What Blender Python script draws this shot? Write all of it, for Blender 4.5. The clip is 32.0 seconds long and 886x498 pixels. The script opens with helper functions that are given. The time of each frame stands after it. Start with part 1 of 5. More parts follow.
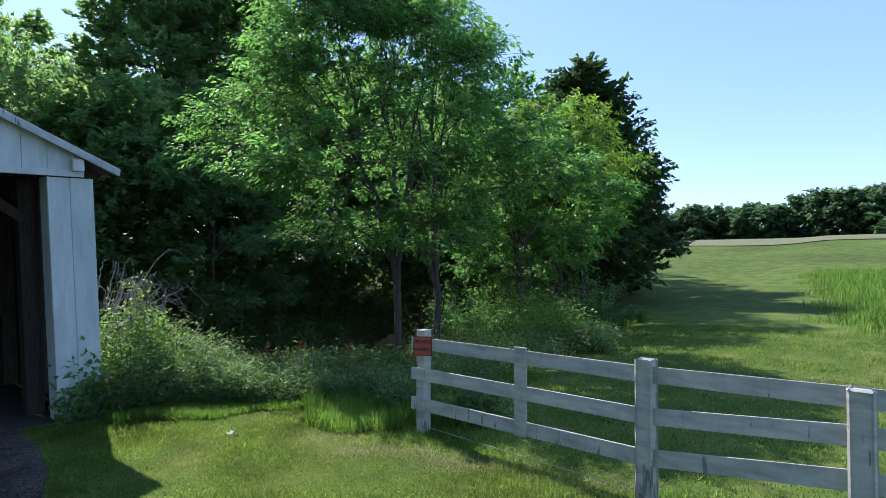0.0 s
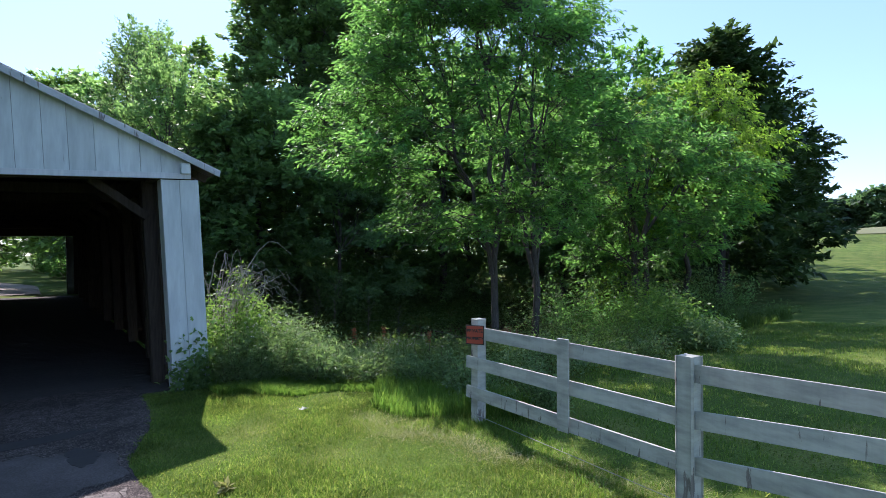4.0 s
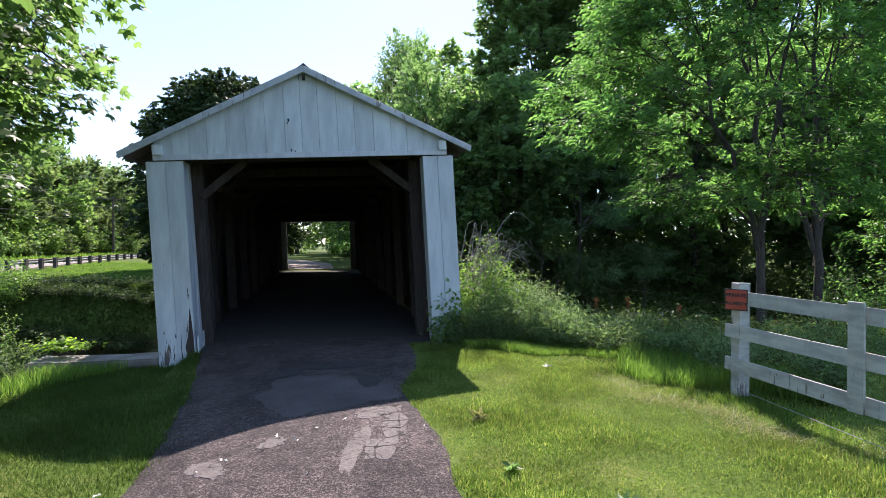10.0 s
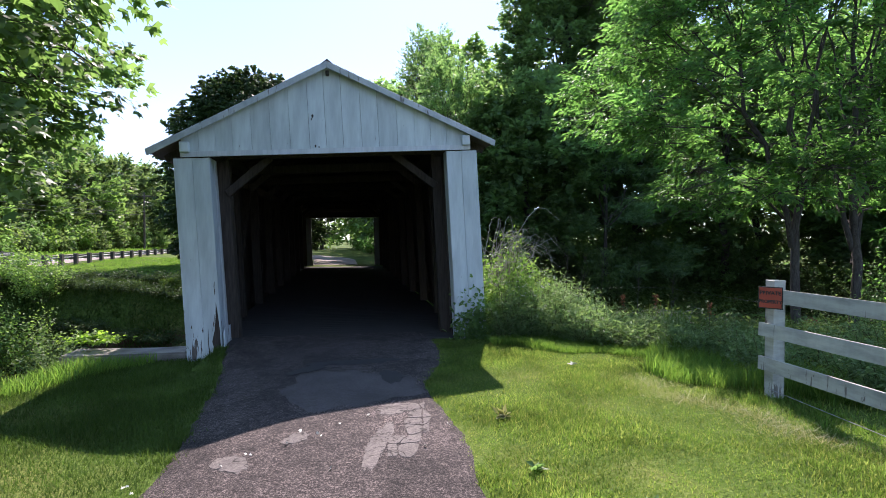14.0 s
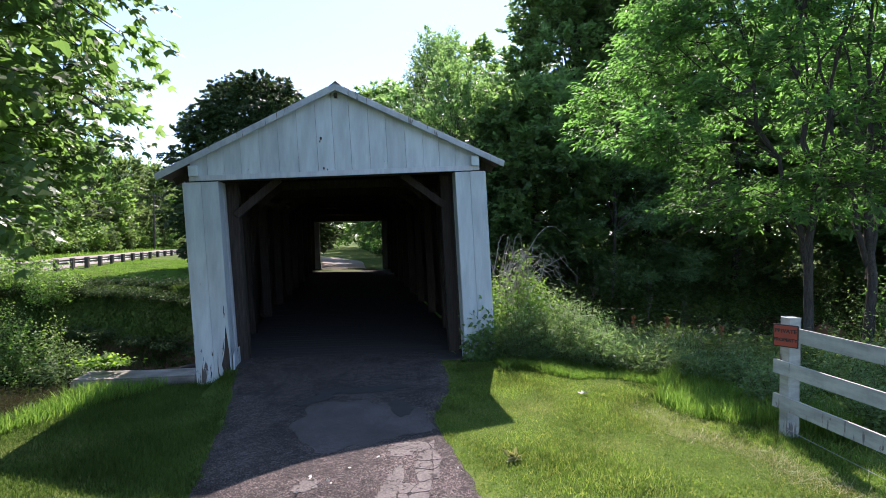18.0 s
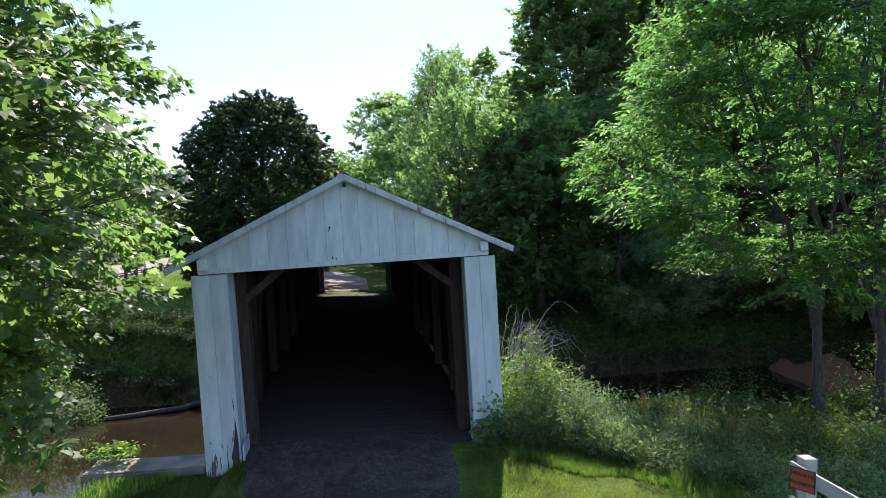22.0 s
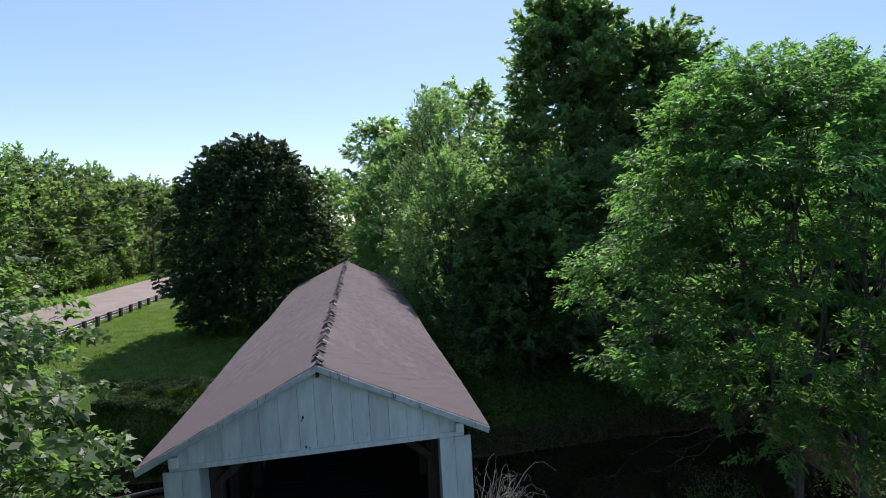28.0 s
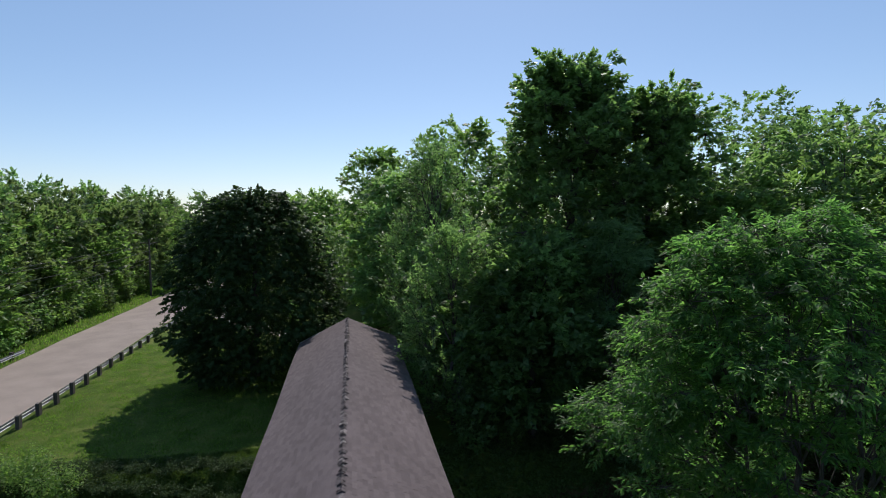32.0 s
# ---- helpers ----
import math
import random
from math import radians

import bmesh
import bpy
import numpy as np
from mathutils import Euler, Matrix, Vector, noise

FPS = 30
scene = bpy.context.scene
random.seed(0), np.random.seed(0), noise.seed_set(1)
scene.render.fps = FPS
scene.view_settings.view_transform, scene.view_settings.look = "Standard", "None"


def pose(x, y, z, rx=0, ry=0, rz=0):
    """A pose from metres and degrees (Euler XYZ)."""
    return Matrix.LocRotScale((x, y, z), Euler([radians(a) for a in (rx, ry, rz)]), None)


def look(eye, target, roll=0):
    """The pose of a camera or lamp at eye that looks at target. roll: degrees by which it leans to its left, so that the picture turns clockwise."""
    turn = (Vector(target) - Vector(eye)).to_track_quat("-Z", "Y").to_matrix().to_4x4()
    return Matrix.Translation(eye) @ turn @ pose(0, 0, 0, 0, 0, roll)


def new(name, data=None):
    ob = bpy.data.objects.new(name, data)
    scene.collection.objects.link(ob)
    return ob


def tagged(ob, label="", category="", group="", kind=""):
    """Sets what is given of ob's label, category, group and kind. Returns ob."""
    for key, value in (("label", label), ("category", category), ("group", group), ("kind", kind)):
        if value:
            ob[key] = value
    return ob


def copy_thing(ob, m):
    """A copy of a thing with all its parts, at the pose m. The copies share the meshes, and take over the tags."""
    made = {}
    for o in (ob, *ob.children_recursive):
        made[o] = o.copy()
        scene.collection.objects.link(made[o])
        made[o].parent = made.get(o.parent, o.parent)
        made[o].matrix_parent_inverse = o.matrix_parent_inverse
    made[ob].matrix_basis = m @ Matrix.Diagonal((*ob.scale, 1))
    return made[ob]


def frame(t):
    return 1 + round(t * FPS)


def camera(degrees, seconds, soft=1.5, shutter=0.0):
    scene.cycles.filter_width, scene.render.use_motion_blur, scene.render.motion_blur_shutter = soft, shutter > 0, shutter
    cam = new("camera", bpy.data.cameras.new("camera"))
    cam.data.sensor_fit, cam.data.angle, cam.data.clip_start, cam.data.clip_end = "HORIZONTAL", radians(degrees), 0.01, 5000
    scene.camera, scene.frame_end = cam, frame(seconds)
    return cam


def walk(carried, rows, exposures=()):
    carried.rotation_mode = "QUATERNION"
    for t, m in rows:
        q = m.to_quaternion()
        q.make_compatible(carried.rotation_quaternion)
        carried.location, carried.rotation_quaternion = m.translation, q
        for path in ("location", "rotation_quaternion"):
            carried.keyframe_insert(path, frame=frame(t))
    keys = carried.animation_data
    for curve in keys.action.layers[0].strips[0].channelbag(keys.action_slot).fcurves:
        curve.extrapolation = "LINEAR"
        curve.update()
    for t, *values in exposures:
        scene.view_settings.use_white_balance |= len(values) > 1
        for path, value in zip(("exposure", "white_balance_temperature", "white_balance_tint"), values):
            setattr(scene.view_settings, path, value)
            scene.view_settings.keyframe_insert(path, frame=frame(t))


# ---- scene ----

# seconds, x, y, z, heading to the right of the bridge's line, pitch, roll
ROUTE = [
    (0, -0.686, -8.940, 2.283, 52.474, 1.495, -0.224),
    (0.5, -0.708, -9.099, 2.267, 47.655, 1.397, -0.084),
    (1, -0.810, -9.148, 2.257, 44.539, 1.355, 0.011),
    (1.5, -0.984, -9.075, 2.249, 42.862, 1.358, 0.089),
    (2, -0.874, -9.223, 2.253, 41.904, 1.274, 0.236),
    (2.5, -0.576, -9.446, 2.258, 40.902, 1.054, 0.229),
    (4.5, 0.149, -9.717, 2.203, 37.309, 0.578, -0.058),
    (5, 0.137, -9.757, 2.114, 36.647, 0.453, -0.121),
    (5.5, 0.130, -9.789, 2.057, 36.076, 0.259, -0.177),
    (6, 0.155, -9.799, 2.006, 35.521, 0.145, -0.196),
    (6.5, 0.180, -9.808, 1.978, 35.062, 0.040, -0.272),
    (7, 0.163, -9.788, 1.946, 34.299, -0.058, -0.319),
    (7.5, 0.111, -9.762, 1.910, 30.599, -0.125, -0.273),
    (8, 0.075, -9.761, 1.872, 25.582, -0.254, -0.249),
    (8.5, 0.042, -9.754, 1.865, 20.128, -0.391, -0.186),
    (9, 0.011, -9.751, 1.866, 15.609, -0.478, -0.153),
    (9.5, -0.002, -9.763, 1.859, 13.813, -0.526, -0.111),
    (10, -0.009, -9.776, 1.847, 12.966, -0.567, -0.116),
    (10.5, -0.022, -9.781, 1.844, 12.402, -0.658, -0.134),
    (11, -0.022, -9.773, 1.855, 11.915, -0.738, -0.135),
    (11.5, -0.020, -9.755, 1.869, 11.544, -0.773, -0.135),
    (12, -0.002, -9.739, 1.869, 11.248, -0.814, -0.150),
    (12.5, 0.013, -9.729, 1.863, 10.975, -0.855, -0.141),
    (13, 0.014, -9.711, 1.855, 10.778, -0.890, -0.095),
    (13.5, 0.018, -9.715, 1.855, 10.557, -0.989, -0.120),
    (14, 0.004, -9.710, 1.845, 10.462, -1.012, -0.153),
    (14.5, -0.011, -9.710, 1.846, 10.335, -1.057, -0.116),
    (16.5, -0.061, -9.689, 1.922, 9.917, -1.250, -0.111),
    (17, -0.066, -9.692, 2.060, 9.853, -1.330, -0.063),
    (17.5, -0.051, -9.672, 2.192, 9.774, -1.366, -0.057),
    (18, -0.010, -9.648, 2.305, 9.651, -1.416, -0.054),
    (18.5, 0.004, -9.636, 2.495, 9.602, -1.464, -0.060),
    (19, 0.004, -9.647, 2.696, 9.514, -1.526, -0.062),
    (19.5, -0.035, -9.642, 2.889, 9.592, -1.592, 0.008),
    (20, -0.060, -9.656, 3.060, 9.602, -1.646, 0.036),
    (20.5, -0.097, -9.648, 3.264, 9.579, -1.698, 0.067),
    (21, -0.135, -9.613, 3.497, 9.567, -1.728, 0.087),
    (21.5, -0.164, -9.570, 3.722, 9.518, -1.814, 0.085),
    (22, -0.132, -9.537, 3.936, 9.501, -1.886, 0.075),
    (22.5, -0.033, -9.505, 4.156, 9.570, -1.939, 0.183),
    (23, -0.001, -9.521, 4.363, 9.590, -2.006, 0.289),
    (23.5, -0.057, -9.561, 4.515, 9.620, -2.051, 0.321),
    (24, -0.133, -9.567, 4.563, 9.587, -2.092, 0.254),
    (24.5, -0.212, -9.575, 4.623, 9.586, -2.150, 0.270),
    (25, -0.259, -9.586, 4.966, 9.569, -2.164, 0.171),
    (25.5, -0.090, -9.593, 5.375, 9.528, -2.256, 0.167),
    (27.5, 0.289, -9.434, 6.926, 9.464, -2.606, 0.125),
    (28, 0.354, -9.394, 7.318, 9.452, -2.640, 0.054),
    (28.5, 0.371, -9.377, 7.732, 9.447, -2.699, 0.014),
    (29, 0.350, -9.395, 8.209, 9.498, -2.827, 0.049),
    (29.5, 0.346, -9.465, 8.760, 9.525, -2.941, 0.176),
    (30, 0.314, -9.515, 9.334, 9.798, -3.097, 0.169),
    (30.5, 0.231, -9.546, 9.923, 9.900, -3.274, 0.135),
    (31, 0.093, -9.532, 10.539, 10.009, -3.461, 0.125),
    (31.5, 0.007, -9.459, 11.106, 10.071, -3.514, 0.145),
    (32, -0.035, -9.398, 11.566, 10.077, -3.832, 0.184),
]


def eye_pose(x, y, z, yaw, pitch, roll):
    return pose(x, y, z, 90 + pitch, 0, -yaw) @ pose(0, 0, 0, 0, 0, -roll)


cam = camera(79.15, 32.0, 0.9)
walk(cam, [(r[0], eye_pose(*r[1:])) for r in ROUTE], [(0, 0.86, 5950, 24), (5, 1.15, 6200, 26), (7, 1.28, 6400, 28), (9, 1.22, 6450, 28), (18, 1.22, 6450, 28), (24, 1.2, 6400, 28), (25.5, 1.02, 6400, 27), (27.5, 0.5, 6350, 23), (29.5, 0.08, 6350, 20), (32, -0.12, 6350, 16)])

# ---- light ----
SUN_TO = Vector((0.21, 0.86, 1.0)).normalized()
world = bpy.data.worlds.new("world")
scene.world = world
world.use_nodes = True
wn = world.node_tree.nodes
sky = wn.new("ShaderNodeTexSky")
sky.sky_type, sky.sun_disc = "NISHITA", False
sky.sun_elevation = math.asin(SUN_TO.z)
sky.sun_rotation = math.atan2(SUN_TO.x, SUN_TO.y)
sky.altitude, sky.air_density, sky.dust_density, sky.ozone_density = 800, 0.95, 0.5, 1.4
wn["Background"].inputs[1].default_value = 0.135
haze = wn.new("ShaderNodeMix")
haze.data_type = "RGBA"
haze.inputs[0].default_value = 0.3
haze.inputs[7].default_value = (1.9, 3.75, 5.5, 1.0)
world.node_tree.links.new(sky.outputs[0], haze.inputs[6])
world.node_tree.links.new(haze.outputs[2], wn["Background"].inputs[0])
sun = new("sun", bpy.data.lights.new("sun", "SUN"))
sun.data.energy, sun.data.angle, sun.data.color = 4.7, radians(0.53), (1.0, 0.95, 0.86)
sun.matrix_world = look(SUN_TO * 100, (0, 0, 0))


# ---- materials ----
def rgb(c):
    return (c[0], c[1], c[2], 1.0)


class Nodes:
    """A small builder for node materials."""

    def __init__(self, name):
        self.mat = bpy.data.materials.new(name)
        self.mat.use_nodes = True
        self.tree = self.mat.node_tree
        self.n = self.tree.nodes
        self.bsdf = self.n["Principled BSDF"]
        self.out = self.n["Material Output"]
        self.co = self.n.new("ShaderNodeTexCoord").outputs["Object"]

    def link(self, a, b):
        self.tree.links.new(a, b)

    def scaled(self, sx, sy, sz):
        m = self.n.new("ShaderNodeMapping")
        m.inputs["Scale"].default_value = (sx, sy, sz)
        self.link(self.co, m.inputs["Vector"])
        return m.outputs[0]

    def noise(self, scale, detail=4, rough=0.55, vec=None, distortion=0.0):
        t = self.n.new("ShaderNodeTexNoise")
        t.inputs["Scale"].default_value, t.inputs["Detail"].default_value = scale, detail
        t.inputs["Roughness"].default_value, t.inputs["Distortion"].default_value = rough, distortion
        self.link(vec or self.co, t.inputs["Vector"])
        return t.outputs["Fac"]

    def voronoi(self, scale, feature="F1", vec=None):
        t = self.n.new("ShaderNodeTexVoronoi")
        t.feature = feature
        t.inputs["Scale"].default_value = scale
        self.link(vec or self.co, t.inputs["Vector"])
        return t.outputs["Distance"]

    def ramp(self, fac, stops):
        r = self.n.new("ShaderNodeValToRGB")
        e = r.color_ramp.elements
        while len(e) < len(stops):
            e.new(0.5)
        for el, (p, c) in zip(e, stops):
            el.position = p
            el.color = rgb(c) if isinstance(c, tuple) else (c, c, c, 1)
        self.link(fac, r.inputs[0])
        return r.outputs[0]

    def mix(self, fac, a, b, mode="MIX"):
        m = self.n.new("ShaderNodeMix")
        m.data_type, m.blend_type = "RGBA", mode
        for i, v in ((0, fac), (6, a), (7, b)):
            sock = m.inputs[i]
            if isinstance(v, (int, float)):
                sock.default_value = v if i == 0 else (v, v, v, 1)
            elif isinstance(v, tuple):
                sock.default_value = rgb(v)
            else:
                self.link(v, sock)
        return m.outputs[2]

    def math(self, op, a, b=0.0):
        m = self.n.new("ShaderNodeMath")
        m.operation = op
        for sock, v in zip(m.inputs, (a, b)):
            if isinstance(v, (int, float)):
                sock.default_value = v
            else:
                self.link(v, sock)
        return m.outputs[0]

    def height(self):
        s = self.n.new("ShaderNodeSeparateXYZ")
        self.link(self.co, s.inputs[0])
        return s.outputs

    def piece(self):
        return self.n.new("ShaderNodeObjectInfo").outputs["Random"]

    def island(self):
        return self.n.new("ShaderNodeNewGeometry").outputs["Random Per Island"]

    def finish(self, color, rough=0.8, bump=None, strength=0.3, distance=0.02, metal=0.0, spec=0.5):
        b = self.bsdf
        if isinstance(color, tuple):
            b.inputs["Base Color"].default_value = rgb(color)
        else:
            self.link(color, b.inputs["Base Color"])
        if isinstance(rough, (int, float)):
            b.inputs["Roughness"].default_value = rough
        else:
            self.link(rough, b.inputs["Roughness"])
        b.inputs["Metallic"].default_value = metal
        b.inputs["Specular IOR Level"].default_value = spec
        if bump is not None:
            u = self.n.new("ShaderNodeBump")
            u.inputs["Strength"].default_value, u.inputs["Distance"].default_value = strength, distance
            self.link(bump, u.inputs["Height"])
            self.link(u.outputs[0], b.inputs["Normal"])
        return self.mat


def leaf_mat(name, dark, mid, light, lucid=0.4, gloss=0.35, lit=1.0, clump=0.35, spread=(0.75, 1.15)):
    """Leaves: a glossy upper side and light that comes through the blade."""
    k = Nodes(name)
    col = k.ramp(k.island(), [(0.0, dark), (0.55, mid), (1.0, light)])
    big = k.ramp(k.noise(clump, 4), [(0.32, spread[0]), (0.68, spread[1])])
    col = k.mix(1.0, col, big, "MULTIPLY")
    k.finish(col, 0.45, spec=gloss)
    tr = k.n.new("ShaderNodeBsdfTranslucent")
    k.link(k.mix(1.0, col, (2.4 * lit, 2.45 * lit, 1.5 * lit), "MULTIPLY"), tr.inputs[0])
    m = k.n.new("ShaderNodeMixShader")
    m.inputs[0].default_value = lucid
    k.link(k.bsdf.outputs[0], m.inputs[1])
    k.link(tr.outputs[0], m.inputs[2])
    k.link(m.outputs[0], k.out.inputs[0])
    return k.mat


M = {}
M["leaf_ash"] = leaf_mat("leaf_ash", (0.03, 0.07, 0.023), (0.042, 0.096, 0.029), (0.066, 0.132, 0.041), 0.56, 0.3, 2.0, 0.8, (0.72, 1.2))
M["leaf_maple"] = leaf_mat("leaf_maple", (0.046, 0.09, 0.03), (0.066, 0.118, 0.04), (0.098, 0.156, 0.062), 0.45, 0.28, 1.6)
M["leaf_dark"] = leaf_mat("leaf_dark", (0.066, 0.118, 0.05), (0.09, 0.158, 0.062), (0.124, 0.2, 0.078), 0.5, 0.3, 1.25)
M["leaf_round"] = leaf_mat("leaf_round", (0.029, 0.056, 0.023), (0.039, 0.073, 0.027), (0.053, 0.09, 0.032), 0.3, 0.08, 1.0)
M["leaf_pale"] = leaf_mat("leaf_pale", (0.062, 0.118, 0.048), (0.088, 0.158, 0.064), (0.128, 0.2, 0.09), 0.53, 0.35, 1.4)
M["leaf_far"] = leaf_mat("leaf_far", (0.06, 0.108, 0.038), (0.084, 0.146, 0.048), (0.116, 0.18, 0.064), 0.52, 0.3, 1.4)
M["leaf_thicket"] = leaf_mat("leaf_thicket", (0.062, 0.096, 0.044), (0.084, 0.126, 0.054), (0.122, 0.166, 0.074), 0.5, 0.3, 1.1)
# blue-green tone puts the distance haze into the far wood's leaf colour
M["leaf_hill_hazy"] = leaf_mat("leaf_hill_hazy", (0.034, 0.066, 0.036), (0.046, 0.088, 0.046), (0.066, 0.115, 0.058), 0.45, 0.2, 1.2, 0.08)
M["leaf_weed"] = leaf_mat("leaf_weed", (0.068, 0.118, 0.05), (0.096, 0.158, 0.066), (0.15, 0.212, 0.105), 0.42, 0.2, 1.1)
M["leaf_shrub"] = leaf_mat("leaf_shrub", (0.062, 0.128, 0.026), (0.1, 0.182, 0.042), (0.165, 0.25, 0.075), 0.46, 0.35, 1.15)
M["leaf_needle"] = leaf_mat("leaf_needle", (0.06, 0.112, 0.055), (0.084, 0.155, 0.07), (0.112, 0.186, 0.08), 0.4, 0.3, 1.5)
M["leaf_gold"] = leaf_mat("leaf_gold", (0.075, 0.145, 0.02), (0.11, 0.19, 0.028), (0.15, 0.235, 0.042), 0.55, 0.3, 1.25)
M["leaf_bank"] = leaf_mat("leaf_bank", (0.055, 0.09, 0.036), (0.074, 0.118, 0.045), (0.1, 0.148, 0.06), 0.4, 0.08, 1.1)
# darker than leaf_bank: the far bank's shade is put into the leaf colour
M["leaf_slope_shaded"] = leaf_mat("leaf_slope_shaded", (0.034, 0.058, 0.024), (0.046, 0.076, 0.03), (0.062, 0.098, 0.04), 0.25, 0.06)
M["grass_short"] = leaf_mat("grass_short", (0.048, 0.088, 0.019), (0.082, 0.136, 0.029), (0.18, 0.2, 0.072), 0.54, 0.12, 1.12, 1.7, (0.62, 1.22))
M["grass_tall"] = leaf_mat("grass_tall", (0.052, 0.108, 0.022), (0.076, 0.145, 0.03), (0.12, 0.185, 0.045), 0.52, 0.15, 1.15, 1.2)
# darker version of the grass, with shade put into the blade colour
M["grass_shaded"] = leaf_mat("grass_shaded", (0.03, 0.058, 0.014), (0.044, 0.08, 0.019), (0.07, 0.108, 0.03), 0.4, 0.1, 1.15, 1.2)
M["grass_dry"] = leaf_mat("grass_dry", (0.16, 0.17, 0.07), (0.24, 0.24, 0.11), (0.34, 0.32, 0.16), 0.3)


def m_ground():
    k = Nodes("meadow_soil")
    a = k.ramp(k.noise(0.9, 6), [(0.3, (0.046, 0.078, 0.014)), (0.5, (0.07, 0.11, 0.02)), (0.74, (0.13, 0.142, 0.04))])
    b = k.ramp(k.noise(0.06, 4), [(0.35, 0.8), (0.65, 1.2)])
    c = k.ramp(k.noise(38, 3), [(0.3, 0.6), (0.7, 1.4)])
    col = k.mix(1.0, k.mix(1.0, a, b, "MULTIPLY"), c, "MULTIPLY")
    z = k.height()[2]
    shift = k.math("ADD", z, 2.2)
    lowmask = k.ramp(k.math("ADD", shift, k.math("MULTIPLY", k.noise(1.3, 4), 0.6)), [(0.25, 1.0), (0.75, 0.0)])
    mud = k.ramp(k.noise(2.5, 6), [(0.3, (0.05, 0.035, 0.02)), (0.7, (0.14, 0.085, 0.05))])
    col = k.mix(lowmask, col, mud)
    return k.finish(col, 0.9, k.noise(22, 5), 0.7, 0.05, spec=0.08)


M["ground"] = m_ground()


def m_asphalt():
    k = Nodes("old_asphalt")
    grit = k.noise(54, 4, 0.9)
    col = k.ramp(grit, [(0.4, (0.012, 0.0095, 0.0085)), (0.51, (0.05, 0.039, 0.036)), (0.62, (0.21, 0.168, 0.152))])
    col = k.mix(1.0, col, k.ramp(k.noise(0.9, 5, 0.6), [(0.35, 0.62), (0.68, 1.28)]), "MULTIPLY")
    col = k.mix(1.0, col, k.ramp(k.noise(2.2, 5, 0.6, distortion=0.5), [(0.54, 1.0), (0.66, 0.6)]), "MULTIPLY")
    col = k.mix(1.0, col, k.ramp(k.noise(11, 5, 0.75), [(0.36, 0.6), (0.5, 1.0), (0.66, 1.4)]), "MULTIPLY")
    h = k.math("ADD", k.math("MULTIPLY", grit, 0.6), k.math("MULTIPLY", k.noise(1.5, 4), 0.8))
    return k.finish(col, 0.92, h, 0.8, 0.018, spec=0.3)


M["asphalt"] = m_asphalt()


def m_patch():
    k = Nodes("pale_tar_patch")
    col = k.ramp(k.noise(50, 5, 0.8), [(0.36, (0.07, 0.06, 0.054)), (0.48, (0.128, 0.11, 0.1)), (0.62, (0.19, 0.166, 0.15))])
    crack = k.noise(3.0, 3, 0.5, distortion=1.2)
    col = k.mix(1.0, col, k.ramp(k.math("ABSOLUTE", k.math("SUBTRACT", crack, 0.5)), [(0.0, 0.25), (0.008, 0.35), (0.016, 1.0)]), "MULTIPLY")
    col = k.mix(1.0, col, k.ramp(k.noise(2.5, 4), [(0.3, 0.75), (0.7, 1.15)]), "MULTIPLY")
    return k.finish(col, 0.92, k.noise(70, 4), 0.4, 0.008, spec=0.3)


M["patch"] = m_patch()


def m_old_patch():
    k = Nodes("dull_tar_patch")
    col = k.ramp(k.noise(60, 5, 0.8), [(0.36, (0.05, 0.042, 0.04)), (0.5, (0.083, 0.071, 0.068)), (0.64, (0.13, 0.112, 0.105))])
    col = k.mix(1.0, col, k.ramp(k.noise(1.4, 5, 0.6), [(0.3, 0.7), (0.7, 1.2)]), "MULTIPLY")
    return k.finish(col, 0.92, k.noise(70, 4), 0.5, 0.01, spec=0.3)


M["old_patch"] = m_old_patch()


def m_road():
    k = Nodes("country_road")
    col = k.ramp(k.noise(30, 5), [(0.3, (0.2, 0.165, 0.143)), (0.7, (0.285, 0.235, 0.202))])
    col = k.mix(1.0, col, k.ramp(k.noise(0.5, 4), [(0.3, 0.85), (0.7, 1.12)]), "MULTIPLY")
    return k.finish(col, 0.9, k.noise(90, 3), 0.3, 0.01)


M["road"] = m_road()


def m_paint(name, tone, peel_top=0.95, wood=(0.16, 0.13, 0.11), dirt=0.76, flakes=0.7, run=(5, 5, 0.35)):
    """Old white paint on boards: streaks, grime, and bare wood where it has flaked off."""
    k = Nodes(name)
    streak = k.noise(3.0, 5, 0.6, k.scaled(*run))
    fine = k.noise(26, 5, 0.6, k.scaled(1, 1, 0.12))
    base = k.mix(1.0, tone, k.ramp(streak, [(0.25, (dirt, dirt + 0.01, dirt + 0.03)), (0.62, (1.0, 1.0, 1.0))]), "MULTIPLY")
    base = k.mix(1.0, base, k.ramp(fine, [(0.25, 0.92), (0.6, 1.0)]), "MULTIPLY")
    base = k.mix(1.0, base, k.ramp(k.piece(), [(0.0, 0.88), (1.0, 1.04)]), "MULTIPLY")
    z = k.height()[2]
    flake = k.noise(6.0, 6, 0.65, k.scaled(2.6, 2.6, 0.4), 0.4)
    lift = k.ramp(z, [(0.0, 0.15), (min(1.0, peel_top), 0.0)])
    m = k.ramp(k.math("ADD", flake, lift), [(flakes, 0.0), (flakes + 0.03, 1.0)])
    bare = k.ramp(k.noise(14, 5, 0.6, k.scaled(1, 1, 0.08)), [(0.3, tuple(c * 0.55 for c in wood)), (0.7, wood)])
    col = k.mix(m, base, bare)
    h = k.math("SUBTRACT", fine, k.math("MULTIPLY", m, 0.8))
    return k.finish(col, 0.72, h, 0.25, 0.004, spec=0.35)


